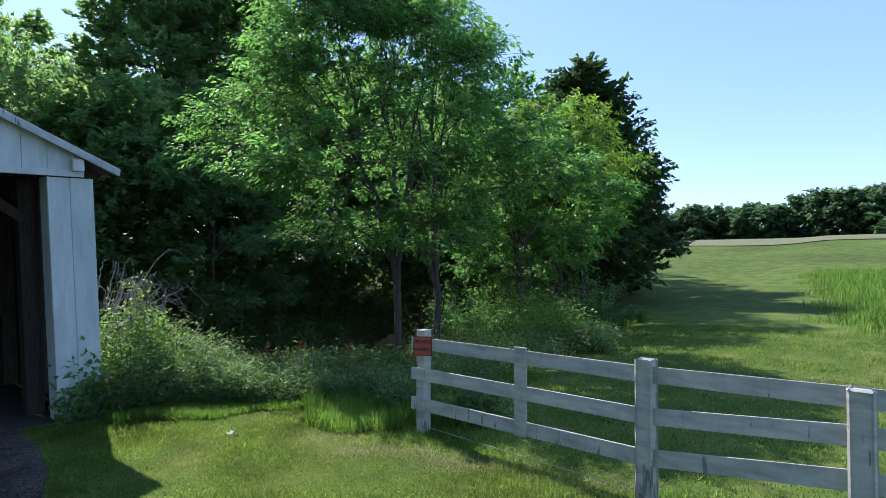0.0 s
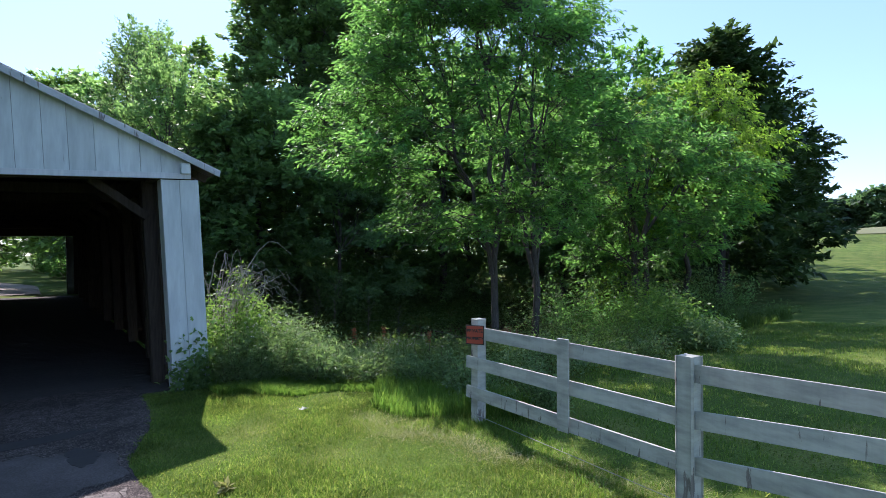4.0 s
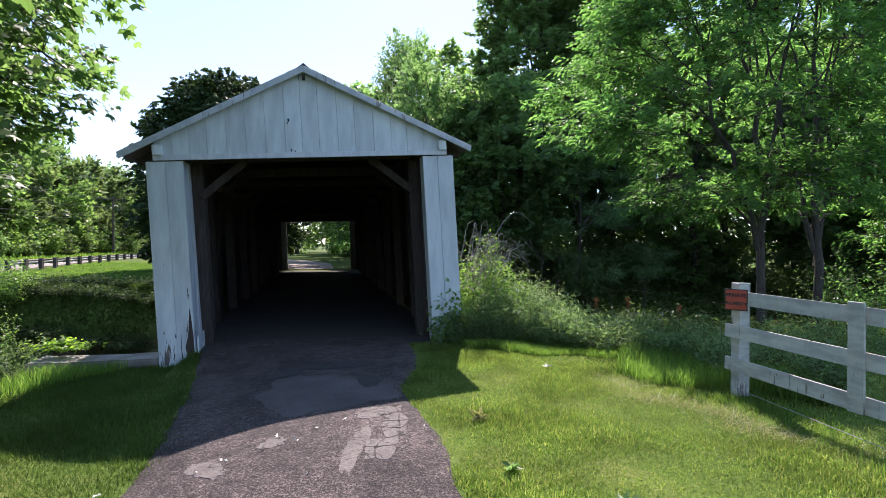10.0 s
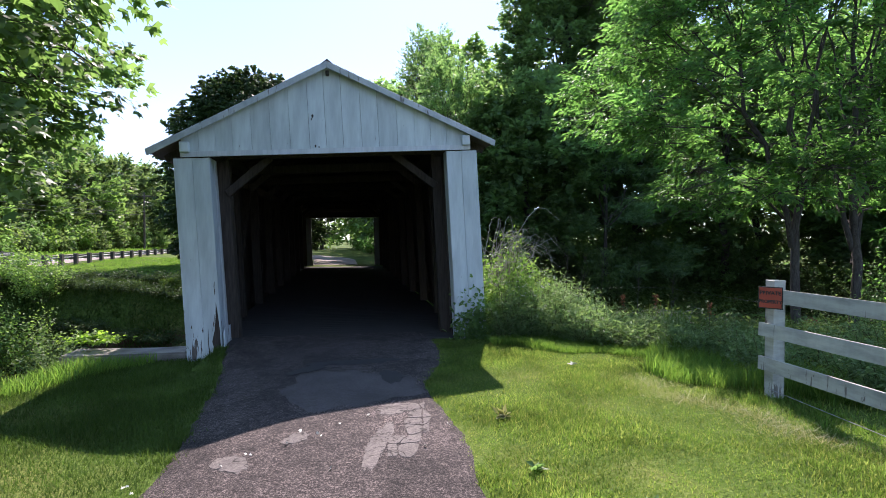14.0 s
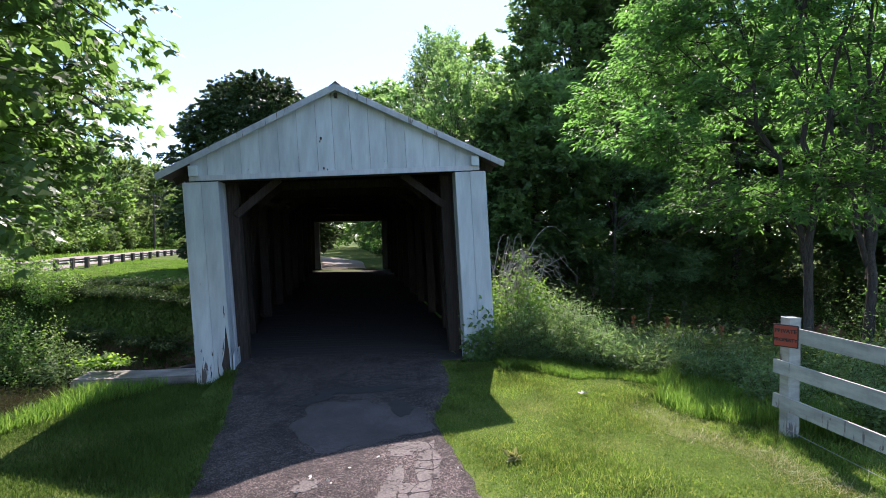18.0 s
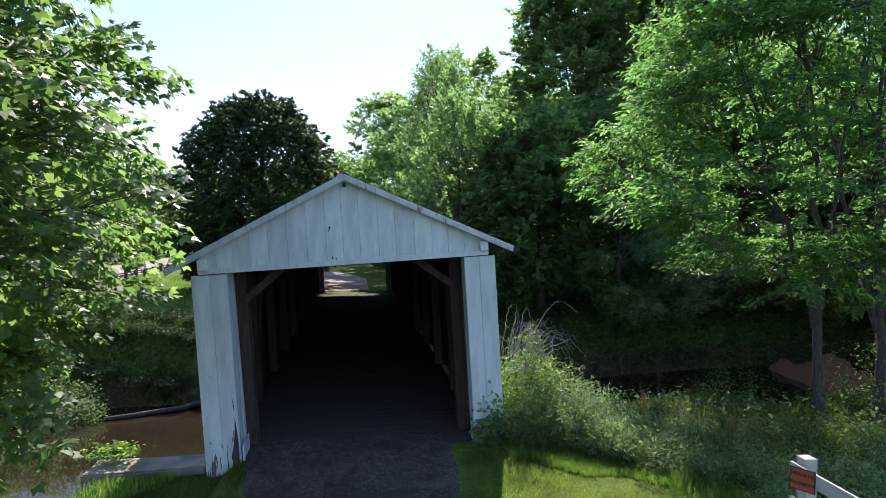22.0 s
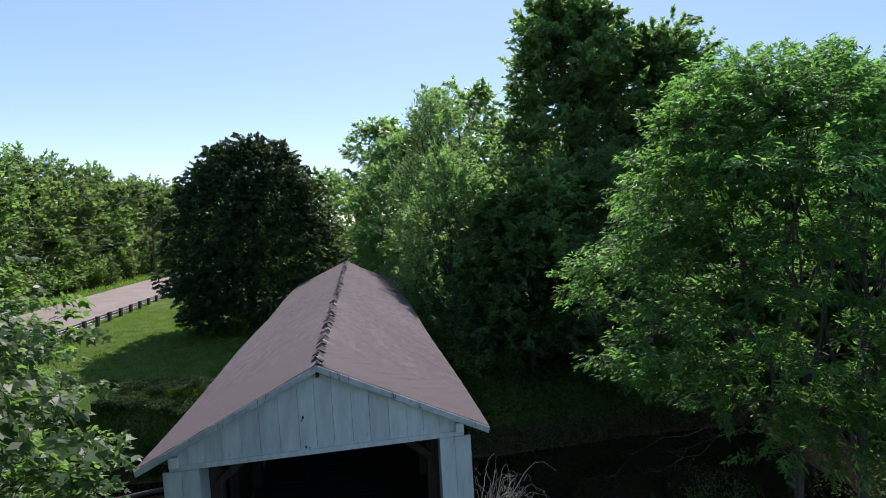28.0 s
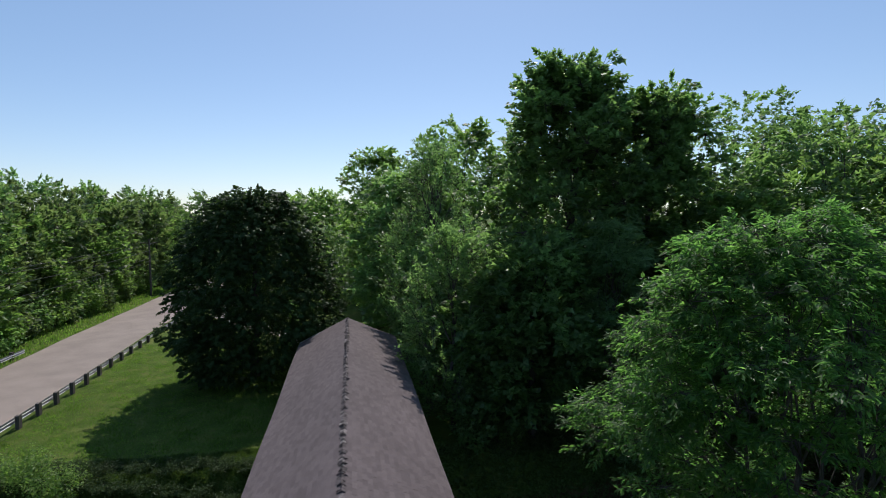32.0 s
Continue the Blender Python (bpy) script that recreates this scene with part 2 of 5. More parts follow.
M["paint"] = m_paint("white_barn_paint", (0.58, 0.635, 0.64), dirt=0.66, run=(1.6, 1.6, 0.3))
M["paint_grey"] = m_paint("weathered_trim_paint", (0.57, 0.585, 0.6), 0.6)
M["paint_rake"] = m_paint("worn_rake_paint", (0.5, 0.53, 0.535), 0.6, (0.2, 0.18, 0.165), 0.6, 0.6, (1.5, 1.5, 1.5))
M["paint_fence"] = m_paint("white_fence_paint", (0.44, 0.445, 0.39), 0.6, (0.2, 0.18, 0.16), 0.55, 0.655, (1.0, 1.0, 4.0))


def m_wood(name, c0, c1, rough=0.85, vary=(0.75, 1.2)):
    k = Nodes(name)
    g = k.noise(9, 6, 0.65, k.scaled(3, 3, 0.3))
    col = k.ramp(g, [(0.3, c0), (0.7, c1)])
    col = k.mix(1.0, col, k.ramp(k.piece(), [(0, vary[0]), (1, vary[1])]), "MULTIPLY")
    return k.finish(col, rough, g, 0.4, 0.008, spec=0.25)


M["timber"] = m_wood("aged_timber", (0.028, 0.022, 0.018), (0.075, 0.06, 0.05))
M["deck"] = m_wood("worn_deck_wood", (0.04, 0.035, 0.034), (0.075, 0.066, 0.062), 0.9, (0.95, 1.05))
M["rail_wood"] = m_wood("creosoted_post_wood", (0.05, 0.045, 0.04), (0.12, 0.105, 0.09))


def m_bark(name, c0, c1):
    k = Nodes(name)
    g = k.noise(12, 6, 0.65, k.scaled(2.5, 2.5, 0.5))
    col = k.mix(1.0, k.ramp(g, [(0.3, c0), (0.7, c1)]), k.ramp(k.noise(1.2, 3), [(0.3, 0.8), (0.7, 1.2)]), "MULTIPLY")
    return k.finish(col, 0.95, g, 0.9, 0.03, spec=0.15)


M["bark"] = m_bark("grey_bark", (0.035, 0.03, 0.026), (0.105, 0.092, 0.08))
M["stem"] = m_bark("green_stem", (0.06, 0.075, 0.03), (0.13, 0.14, 0.06))
M["twig"] = m_bark("dry_twig", (0.26, 0.23, 0.2), (0.44, 0.4, 0.35))


def m_shingle():
    k = Nodes("asphalt_shingle")
    col = k.ramp(k.island(), [(0, (0.085, 0.069, 0.071)), (1, (0.115, 0.094, 0.096))])
    col = k.mix(1.0, col, k.ramp(k.noise(0.7, 5, 0.6, k.scaled(1, 0.35, 1)), [(0.3, 0.88), (0.7, 1.12)]), "MULTIPLY")
    col = k.mix(1.0, col, k.ramp(k.noise(160, 2), [(0.3, 0.75), (0.7, 1.25)]), "MULTIPLY")
    return k.finish(col, 0.9, k.noise(220, 2), 0.35, 0.004, spec=0.3)


M["shingle"] = m_shingle()


def m_cap():
    k = Nodes("worn_ridge_cap")
    col = k.ramp(k.piece(), [(0, (0.05, 0.042, 0.043)), (0.6, (0.12, 0.1, 0.1)), (1, (0.26, 0.23, 0.22))])
    col = k.mix(1.0, col, k.ramp(k.noise(14, 5), [(0.3, 0.5), (0.7, 1.3)]), "MULTIPLY")
    return k.finish(col, 0.9, k.noise(40, 4), 0.6, 0.01, spec=0.3)


M["cap"] = m_cap()


def m_concrete():
    k = Nodes("weathered_concrete")
    col = k.ramp(k.noise(3, 6), [(0.3, (0.12, 0.105, 0.09)), (0.7, (0.26, 0.235, 0.21))])
    return k.finish(col, 0.9, k.noise(40, 4), 0.4, 0.01)


M["concrete"] = m_concrete()


def m_water():
    k = Nodes("muddy_water")
    col = k.ramp(k.noise(0.5, 3), [(0.3, (0.013, 0.0095, 0.006)), (0.7, (0.021, 0.0155, 0.0095))])
    return k.finish(col, 0.03, k.noise(3.5, 3), 0.04, 0.02, spec=0.6)


M["water"] = m_water()


def plain(name, c, rough=0.6, metal=0.0):
    k = Nodes(name)
    return k.finish(k.mix(1.0, c, k.ramp(k.noise(7, 5), [(0.25, 0.8), (0.75, 1.12)]), "MULTIPLY"), rough, k.noise(30, 3), 0.15, 0.004, metal)


M["tar"] = plain("dark_tar", (0.03, 0.026, 0.026), 0.85)
M["stubble"] = plain("dry_stubble", (0.115, 0.125, 0.045), 0.95)
M["rust"] = plain("rusty_seed_head", (0.3, 0.1, 0.035), 0.9)
M["blossom"] = plain("white_blossom", (0.7, 0.7, 0.62), 0.8)
M["galv"] = plain("galvanised_steel", (0.33, 0.34, 0.35), 0.6, 0.7)
M["sign_red"] = plain("faded_sign_red", (0.34, 0.052, 0.026), 0.5)
M["sign_black"] = plain("sign_black", (0.018, 0.016, 0.016), 0.5)
M["wire"] = plain("steel_wire", (0.3, 0.3, 0.3), 0.5, 0.6)
M["cable"] = plain("black_cable", (0.03, 0.03, 0.032), 0.6)
M["stone"] = plain("pale_stone", (0.36, 0.34, 0.31), 0.9)
M["reddirt"] = plain("red_bank_soil", (0.2, 0.085, 0.04), 0.95)
M["pale_bit"] = plain("pale_leaf_litter", (0.6, 0.58, 0.5), 0.8)


# ---- mesh helpers ----
def arrays(name, verts, faces, mat, smooth=False):
    """A mesh from arrays: verts (n, 3), faces (m, k)."""
    me = bpy.data.meshes.new(name)
    verts, faces = np.asarray(verts, np.float32), np.asarray(faces, np.int32)
    m, k = faces.shape
    me.vertices.add(len(verts))
    me.vertices.foreach_set("co", verts.ravel())
    me.loops.add(m * k)
    me.loops.foreach_set("vertex_index", faces.ravel())
    me.polygons.add(m)
    me.polygons.foreach_set("loop_start", np.arange(0, m * k, k, dtype=np.int32))
    me.polygons.foreach_set("use_smooth", np.full(m, smooth))
    me.update(calc_edges=True)
    me.materials.append(mat)
    return me


def under(ob, parent):
    if parent is not None:
        ob.parent = parent
        ob.matrix_parent_inverse = parent.matrix_basis.inverted()
    return ob


def part(name, bm, mat, parent=None, label="", smooth=False):
    """Links a bmesh as one mesh object under a thing or a part."""
    me = bpy.data.meshes.new(name)
    bm.to_mesh(me)
    bm.free()
    me.materials.append(mat)
    if smooth:
        me.polygons.foreach_set("use_smooth", np.ones(len(me.polygons), bool))
    ob = under(new(name, me), parent)
    return tagged(ob, label) if label else ob


def apart(name, verts, faces, mat, parent=None, label="", smooth=False):
    ob = under(new(name, arrays(name, verts, faces, mat, smooth)), parent)
    return tagged(ob, label) if label else ob


def empty(name, at, label, category, group="", kind=""):
    ob = new(name)
    ob.empty_display_size = 0.2
    ob.location = at
    ob.matrix_basis = Matrix.Translation(at)
    return tagged(ob, label, category, group, kind)


def beam(a, b, w, h, up=(0, 0, 1), edge=0.08):
    """A bmesh bar from a to b with bevelled edges; w across, h along up."""
    a, b, up = Vector(a), Vector(b), Vector(up)
    d = b - a
    n = d.length
    d.normalize()
    s = d.cross(up).normalized()
    u = s.cross(d)
    bm = bmesh.new()
    bmesh.ops.create_cube(bm, size=1.0)
    for v in bm.verts:
        v.co = a + d * ((v.co.y + 0.5) * n) + s * (v.co.x * w) + u * (v.co.z * h)
    bmesh.ops.bevel(bm, geom=bm.edges[:], offset=min(w, h) * edge, segments=1, affect="EDGES")
    return bm


def tube_arrays(points, radii, sides=7):
    """Rings along a line of points."""
    pts = [Vector(p) for p in points]
    vs, fs = [], []
    ref = Vector((0.31, 0.87, 0.2))
    for i, p in enumerate(pts):
        d = (pts[min(i + 1, len(pts) - 1)] - pts[max(i - 1, 0)]).normalized()
        s = d.cross(ref).normalized()
        u = s.cross(d)
        for j in range(sides):
            a = 2 * math.pi * j / sides
            vs.append(p + (s * math.cos(a) + u * math.sin(a)) * radii[i])
    for i in range(len(pts) - 1):
        for j in range(sides):
            k = (j + 1) % sides
            fs.append((i * sides + j, i * sides + k, (i + 1) * sides + k, (i + 1) * sides + j))
    return vs, fs


def merge(chunks):
    vs, fs, o = [], [], 0
    for v, f in chunks:
        v, f = np.asarray(v, float).reshape(-1, 3), np.asarray(f, int)
        vs.append(v)
        fs.append(f + o)
        o += len(v)
    return np.concatenate(vs), np.concatenate(fs)


def frames_for(rng, n, up_bias, droop=0.0):
    """Random leaf directions (along, across) with blades that tend to face up."""
    az = rng.uniform(0, 2 * np.pi, n)
    tilt = rng.normal(-droop, 0.45, n)
    d = np.stack([np.cos(az) * np.cos(tilt), np.sin(az) * np.cos(tilt), np.sin(tilt)], 1)
    nrm = rng.normal(0, 1, (n, 3))
    nrm[:, 2] = np.abs(nrm[:, 2]) + up_bias
    s = np.cross(d, nrm)
    s /= np.linalg.norm(s, axis=1)[:, None] + 1e-9
    return d, s


def quads_on(rng, at, d, s, length, width):
    """Diamond blades folded along the middle: at their feet, along d and across s."""
    n = len(at)
    k = rng.uniform(0.7, 1.3, n)[:, None]
    nrm = np.cross(s, d)
    l, w = length * k, width * k * 0.5
    v = np.stack([at, at + d * l * 0.45 + s * w + nrm * w * 0.35, at + d * l, at + d * l * 0.45 - s * w + nrm * w * 0.35], 1)
    return v.reshape(-1, 3), np.arange(4 * n).reshape(n, 4)


def tris_on(rng, at, d, s, length, width):
    """Small pointed blades of far crowns, one triangle each."""
    n = len(at)
    k = rng.uniform(0.7, 1.3, n)[:, None]
    v = np.stack([at - s * width * k * 0.62, at + s * width * k * 0.62, at + d * length * k], 1)
    return v.reshape(-1, 3), np.arange(3 * n).reshape(n, 3)


MAPLE = np.array([(0, 0), (0.5, 0.0), (0.72, 0.54), (0.24, 0.47), (0.0, 1.08), (-0.24, 0.47), (-0.72, 0.54), (-0.5, 0.0)])


def maples_on(rng, at, d, s, size, width=0.0):
    """Lobed blades, one polygon each, cupped."""
    n = len(at)
    nrm = np.cross(s, d)
    k = (size * rng.uniform(0.65, 1.25, n))[:, None, None]
    m = MAPLE[None]
    v = at[:, None] + k * (d[:, None] * m[:, :, 1:2] + s[:, None] * m[:, :, 0:1] - nrm[:, None] * (np.abs(m[:, :, 0:1]) * 0.25))
    return v.reshape(-1, 3), np.arange(len(MAPLE) * n).reshape(n, len(MAPLE))


def leaf_quads(rng, at, length, width, up_bias=1.2, droop=0.3):
    return quads_on(rng, at, *frames_for(rng, len(at), up_bias, droop), length, width)


def leaf_tris(rng, at, length, width, up_bias=1.2, droop=0.3):
    return tris_on(rng, at, *frames_for(rng, len(at), up_bias, droop), length, width)


def leaf_maples(rng, at, size, up_bias=1.5, droop=0.35):
    return maples_on(rng, at, *frames_for(rng, len(at), up_bias, droop), size)


def unit(v):
    return v / (np.linalg.norm(v, axis=1)[:, None] + 1e-9)


def spray(rng, foot, axis, n, reach, droop):
    """n leaves to both sides of each twig: their feet, the way they point, and across the blade."""
    m = len(foot)
    t = np.tile((np.arange(n) + 0.6) / n, m)[:, None]
    side = unit(np.cross(axis, np.array([0.0, 0.0, 1.0])) + 1e-4)
    over = np.cross(side, axis)
    roll = rng.normal(0, 0.45, m)[:, None]
    across = np.repeat(side * np.cos(roll) + over * np.sin(roll), n, 0)
    over = np.repeat(over * np.cos(roll) - side * np.sin(roll), n, 0)
    a = np.repeat(axis, n, 0)
    k = np.repeat(rng.uniform(0.7, 1.2, m), n)[:, None] * reach
    sign = np.tile(np.where(np.arange(n) % 2, 1.0, -1.0), m)[:, None]
    p = np.repeat(foot, n, 0) + a * k * t + rng.normal(0, 0.09 * reach, (m * n, 3))
    p[:, 2] -= droop * 0.45 * (k * t * t)[:, 0]
    d = a * (0.35 + 0.6 * t) + across * sign * (0.9 - 0.45 * t) + rng.normal(0, 0.28, (m * n, 3))
    d[:, 2] -= droop
    d = unit(d)
    face = over + a * (0.7 * droop) + rng.normal(0, 0.4, (m * n, 3))
    return p, d, unit(np.cross(d, face))


def sticks(a, b, r0, r1):
    """Thin three-sided rods from a to b."""
    n = len(a)
    d = unit(b - a)
    s = unit(np.cross(d, np.array([0.31, 0.87, 0.2])))
    u = np.cross(s, d)
    rings = []
    for p, r in ((a, r0), (b, r1)):
        for w in range(3):
            q = 2 * math.pi * w / 3
            rings.append(p + (s * math.cos(q) + u * math.sin(q)) * r)
    v = np.stack(rings, 1).reshape(-1, 3)
    o = np.arange(n)[:, None] * 6
    f = np.concatenate([o + np.array([w, (w + 1) % 3, 3 + (w + 1) % 3, 3 + w]) for w in range(3)])
    return v, f


def boughs(rng, n, profile, base, top, centre, lean=(0, 0), inner=0.45, lump=0.45):
    """Places of boughs in a crown whose radius at a height fraction is profile(f)."""
    out = []
    turn = rng.uniform(0, 6)
    while len(out) < n:
        f = rng.uniform(0, 1)
        r = profile(f)
        a = rng.uniform(0, 2 * np.pi)
        r *= 1 + lump * (0.2 * math.sin(2 * a + 11 * f + turn) + 0.14 * math.sin(5 * a - 17 * f + 1 + turn))
        if rng.uniform() > (r / 1.05) ** 1.2 + 0.05:
            continue
        q = r * rng.uniform(inner, 1.0) ** 0.6
        out.append((q * math.cos(a), q * math.sin(a), f, a))
    out = np.array(out)
    z = base + (top - base) * out[:, 2]
    return np.stack([centre[0] + out[:, 0] + lean[0] * out[:, 2], centre[1] + out[:, 1] + lean[1] * out[:, 2], z], 1)


def scatter(rng, centres, radius, n, flat=0.6):
    """n points round each centre, more at the rim of a flattened ball."""
    c = np.repeat(np.asarray(centres), n, 0)
    d = rng.normal(0, 1, c.shape)
    d /= np.linalg.norm(d, axis=1)[:, None] + 1e-9
    r = rng.uniform(0.15, 1.0, len(c)) ** 0.6
    d *= (r * radius)[:, None] if np.ndim(radius) == 0 else (r * np.repeat(radius, n))[:, None]
    d[:, 2] *= flat
    return c + d


def limb_points(rng, a, b, n=6, sag=0.1, wander=0.03):
    a, b = np.array(a, float), np.array(b, float)
    t = np.linspace(0, 1, n)[:, None]
    p = a + (b - a) * t
    p[:, 2] += np.sin(t[:, 0] * np.pi) * sag * np.linalg.norm(b - a)
    p[1:-1] += rng.normal(0, wander * np.linalg.norm(b - a), (n - 2, 3))
    return p


def tree(name, label, at, top, crown_base, radius, profile, leaf, n_bough, n_twig, n_leaf, length, width, mat, trunk_r,
         seed, group="", lean=(0, 0), feet=(), bough_r=None, reach=0.4, droop=0.5, inner=0.45, flat=0.7, limbs=14, bark="bark",
         lump=0.45, tops=(), twigs=0.0, rise=0.15, core=0):
    """A tapered trunk with limbs to its boughs, and a crown of leaf sprays set on twigs."""
    rng = np.random.default_rng(seed)
    ob = empty(name, at, label, "tree", group)
    c = boughs(rng, n_bough, lambda f: profile(f) * radius, crown_base, top, at, lean, inner, lump)
    for dx, dy, z, w, n in tops:
        k = rng.uniform(0, 1, n)
        a = rng.uniform(0, 2 * np.pi, n)
        q = w * (1.05 - k) * rng.uniform(0.3, 1, n) ** 0.5
        c = np.concatenate([c, np.stack([at[0] + dx + q * np.cos(a), at[1] + dy + q * np.sin(a), z - 2.6 * w * (1 - k)], 1)])
    zt = at[2]
    high = c[c[:, 2] > zt + 0.3 * (top - zt)]
    for foot_at in feet or [(0.0, 0.0, 0.0, 0.0)]:
        fx, fy, tx, ty = foot_at[:4]
        thick = foot_at[4] if len(foot_at) > 4 else 1.0
        foot = (at[0] + fx, at[1] + fy, zt + (foot_at[5] if len(foot_at) > 5 else -0.25))
        tip = (at[0] + lean[0] + tx, at[1] + lean[1] + ty, zt + (top - zt) * 0.9)
        p = limb_points(rng, foot, tip, 11, 0.0, 0.009)
        r = np.linspace(1, 0.1, 11) * trunk_r * thick
        r[0] *= 1.4 if len(foot_at) < 6 else 1.0
        v, f = tube_arrays(p, r, 9)
        trunk = apart("trunk", v, f, M[bark], ob, smooth=True)
        near = high[np.argsort(np.hypot(high[:, 0] - tip[0], high[:, 1] - tip[1]) + rng.uniform(0, radius, len(high)))]
        for q in near[:limbs]:
            k = int(np.clip((q[2] - zt) / (tip[2] - zt) * 10 - rng.uniform(1.5, 3.5), 3, 9))
            far = float(np.linalg.norm(q - p[k]))
            v, f = tube_arrays(limb_points(rng, p[k], q, 6, 0.05), np.linspace(min(r[k] * 0.6, 0.012 * far + 0.01), 0.008, 6), 5)
            apart("limb", v, f, M[bark], trunk, smooth=True)
    br = bough_r or radius * 0.24
    tw = scatter(rng, c, br, n_twig, flat)
    mid = np.repeat(c, n_twig, 0)
    out = tw - np.array([at[0] + lean[0] * 0.5, at[1] + lean[1] * 0.5, 0.0])
    out[:, 2] = 0.0
    axis = unit((tw - mid) / br * 0.7 + unit(out) * 0.7 + np.array([0, 0, rise]) + rng.normal(0, 0.25, tw.shape))
    p, d, s = spray(rng, tw, axis, n_leaf, reach, droop)
    v, f = leaf(rng, p, d, s, length, width)
    tagged(apart("crown", v, f, M[mat], ob), kind="stuff")
    if core:
        q = boughs(rng, core // 40, lambda f: profile(f) * radius * 0.85, crown_base + 0.3, top - 0.3, at, lean, 0.1, lump)
        v, f = leaf_quads(rng, scatter(rng, q, 0.8, 40, 0.6), 0.17, 0.14, 1.0, 0.6)
        tagged(apart("inner_crown", v, f, M[mat], ob), kind="stuff")
    if twigs:
        end = tw + axis * reach * 0.8
        end[:, 2] -= droop * 0.3 * reach
        v, f = merge([sticks(mid, tw, twigs, twigs * 0.6), sticks(tw, end, twigs * 0.6, twigs * 0.25)])
        tagged(apart("twig", v, f, M[bark], ob), kind="stuff")
    return ob


def oval(f):
    return math.sqrt(max(0.02, 1 - (2 * f - 0.9) ** 2 / 1.25))


def dome(f):
    return min(1.0, 0.72 + 1.2 * f) * math.sqrt(max(0.015, 1 - max(0.0, (f - 0.22) / 0.79) ** 2.2))


def spire(f):
    return max(0.06, 1.0 - f) ** 0.8


def column(f):
    return min(1, 0.5 + 2 * f) * min(1.0, 0.25 + 1.4 * (1 - f)) 


# ---- ground, creek, roads ----
def ease(t):
    t = np.clip(t, 0, 1)
    return t * t * (3 - 2 * t)


def creek_y(x):
    return 9.2 + 1.4 * ease((x - 4) / 14) - 3.0 * ease((x - 22) / 25) + 3.0 * ease((-x - 10) / 20)


def land(x, y):
    """Height of the ground."""
    x, y = np.asarray(x, float), np.asarray(y, float)
    z = 0.0 * x + 0.03 * np.sin(x * 0.7 + 1.3) * np.sin(y * 0.6) * ease((np.abs(x) - 2.5) / 3)
    near = ease((y - 26) / 20) * 0.2
    z = z + near + 0.25 * ease((y - 18) / 6) * (1 - ease((np.abs(x) - 6) / 6))
    z = z + 0.12 * ease((-x - 14) / 3)
    z = z + 9.5 * ease((x - 24) / 150) * ease((60 - y) / 60 + 0.4)
    z = z - 0.5 * ease((x - 6) / 5) * ease((y + 6) / 8)
    z = z - 0.24 * ease((-x - 0.2) / 2.4) * ease((y + 10) / 3) * ease((6 - y) / 3) * (1 - ease((2.35 + x) / 0.3) * ease((y + 1.3) / 1.4))
    d = y - creek_y(x)
    near_edge = 4.2 * ease((-x - 3.7) / 1.7)
    cut = np.where(d < 0, ease((-d - 2.6 - near_edge) / 5.9), ease((d - 3.2) / 3.2))
    fade = 1 - ease((x - 23) / 9)
    z = np.where(fade > 0, z * (cut * fade + 1 - fade) + (-3.6) * (1 - cut) * fade, z)
    return z


def steps(near, far_lo, far_hi, fine, grow):
    out = list(np.arange(near[0], near[1] + 1e-6, fine))
    d, p = fine, near[1]
    while p < far_hi:
        d *= grow
        p += d
        out.append(p)
    d, p = fine, near[0]
    while p > far_lo:
        d *= grow
        p -= d
        out.insert(0, p)
    return np.array(out)


def sheet(name, xs, ys, zf, mat, smooth=True):
    gx, gy = np.meshgrid(xs, ys, indexing="ij")
    v = np.stack([gx, gy, zf(gx, gy)], -1).reshape(-1, 3)
    nx, ny = len(xs), len(ys)
    i, j = np.meshgrid(np.arange(nx - 1), np.arange(ny - 1), indexing="ij")
    a = (i * ny + j).ravel()
    return arrays(name, v, np.stack([a, a + ny, a + ny + 1, a + 1], 1), mat, smooth)


gxs, gys = steps((-12, 16), -2500, 2500, 0.3, 1.13), steps((-12, 16), -2500, 2500, 0.3, 1.13)
ground = new("ground", sheet("ground", gxs, gys, land, M["ground"]))
tagged(ground, "mown grass and bare creek banks of a farm meadow", "ground", kind="structure")

wx = steps((-14, 24), -60, 60, 0.8, 1.2)
wv = [(x, creek_y(x) + s * 4.7, -3.0) for x in wx for s in (-1, 1)]
wf = [(2 * i, 2 * i + 2, 2 * i + 3, 2 * i + 1) for i in range(len(wx) - 1)]
water = new("water", arrays("water", wv, wf, M["water"], True))
tagged(water, "still brown creek water under the bridge", "water", kind="structure")


def ribbon(name, ys, left, right, lift, mat, cols=9, thick=0.05, rng=None):
    """A paved strip laid on the ground, with ragged edges."""
    vs, fs = [], []
    for i, y in enumerate(ys):
        a, b = left(y), right(y)
        if rng is not None:
            a, b = a + rng.normal(0, 0.012), b + rng.normal(0, 0.012)
        row = np.linspace(a, b, cols)
        z = land(row, np.full(cols, y)) + lift(y)
        z[0] -= thick
        z[-1] -= thick
        vs += [(x, y, q) for x, q in zip(row, z)]
    for i in range(len(ys) - 1):
        for j in range(cols - 1):
            k = i * cols + j
            fs.append((k, k + 1, k + cols + 1, k + cols))
    return new(name, arrays(name, vs, fs, mat, True))


def lane_left(y):
    return -1.7 - 0.42 * float(ease((y + 3.0) / 2.6)) - 0.06 * math.sin(y * 1.7) - 0.3 * float(ease((-y - 6) / 8))


def lane_right(y):
    return 1.18 + 0.6 * float(ease((y + 3.2) / 2.6)) + 0.05 * math.sin(y * 2.3)


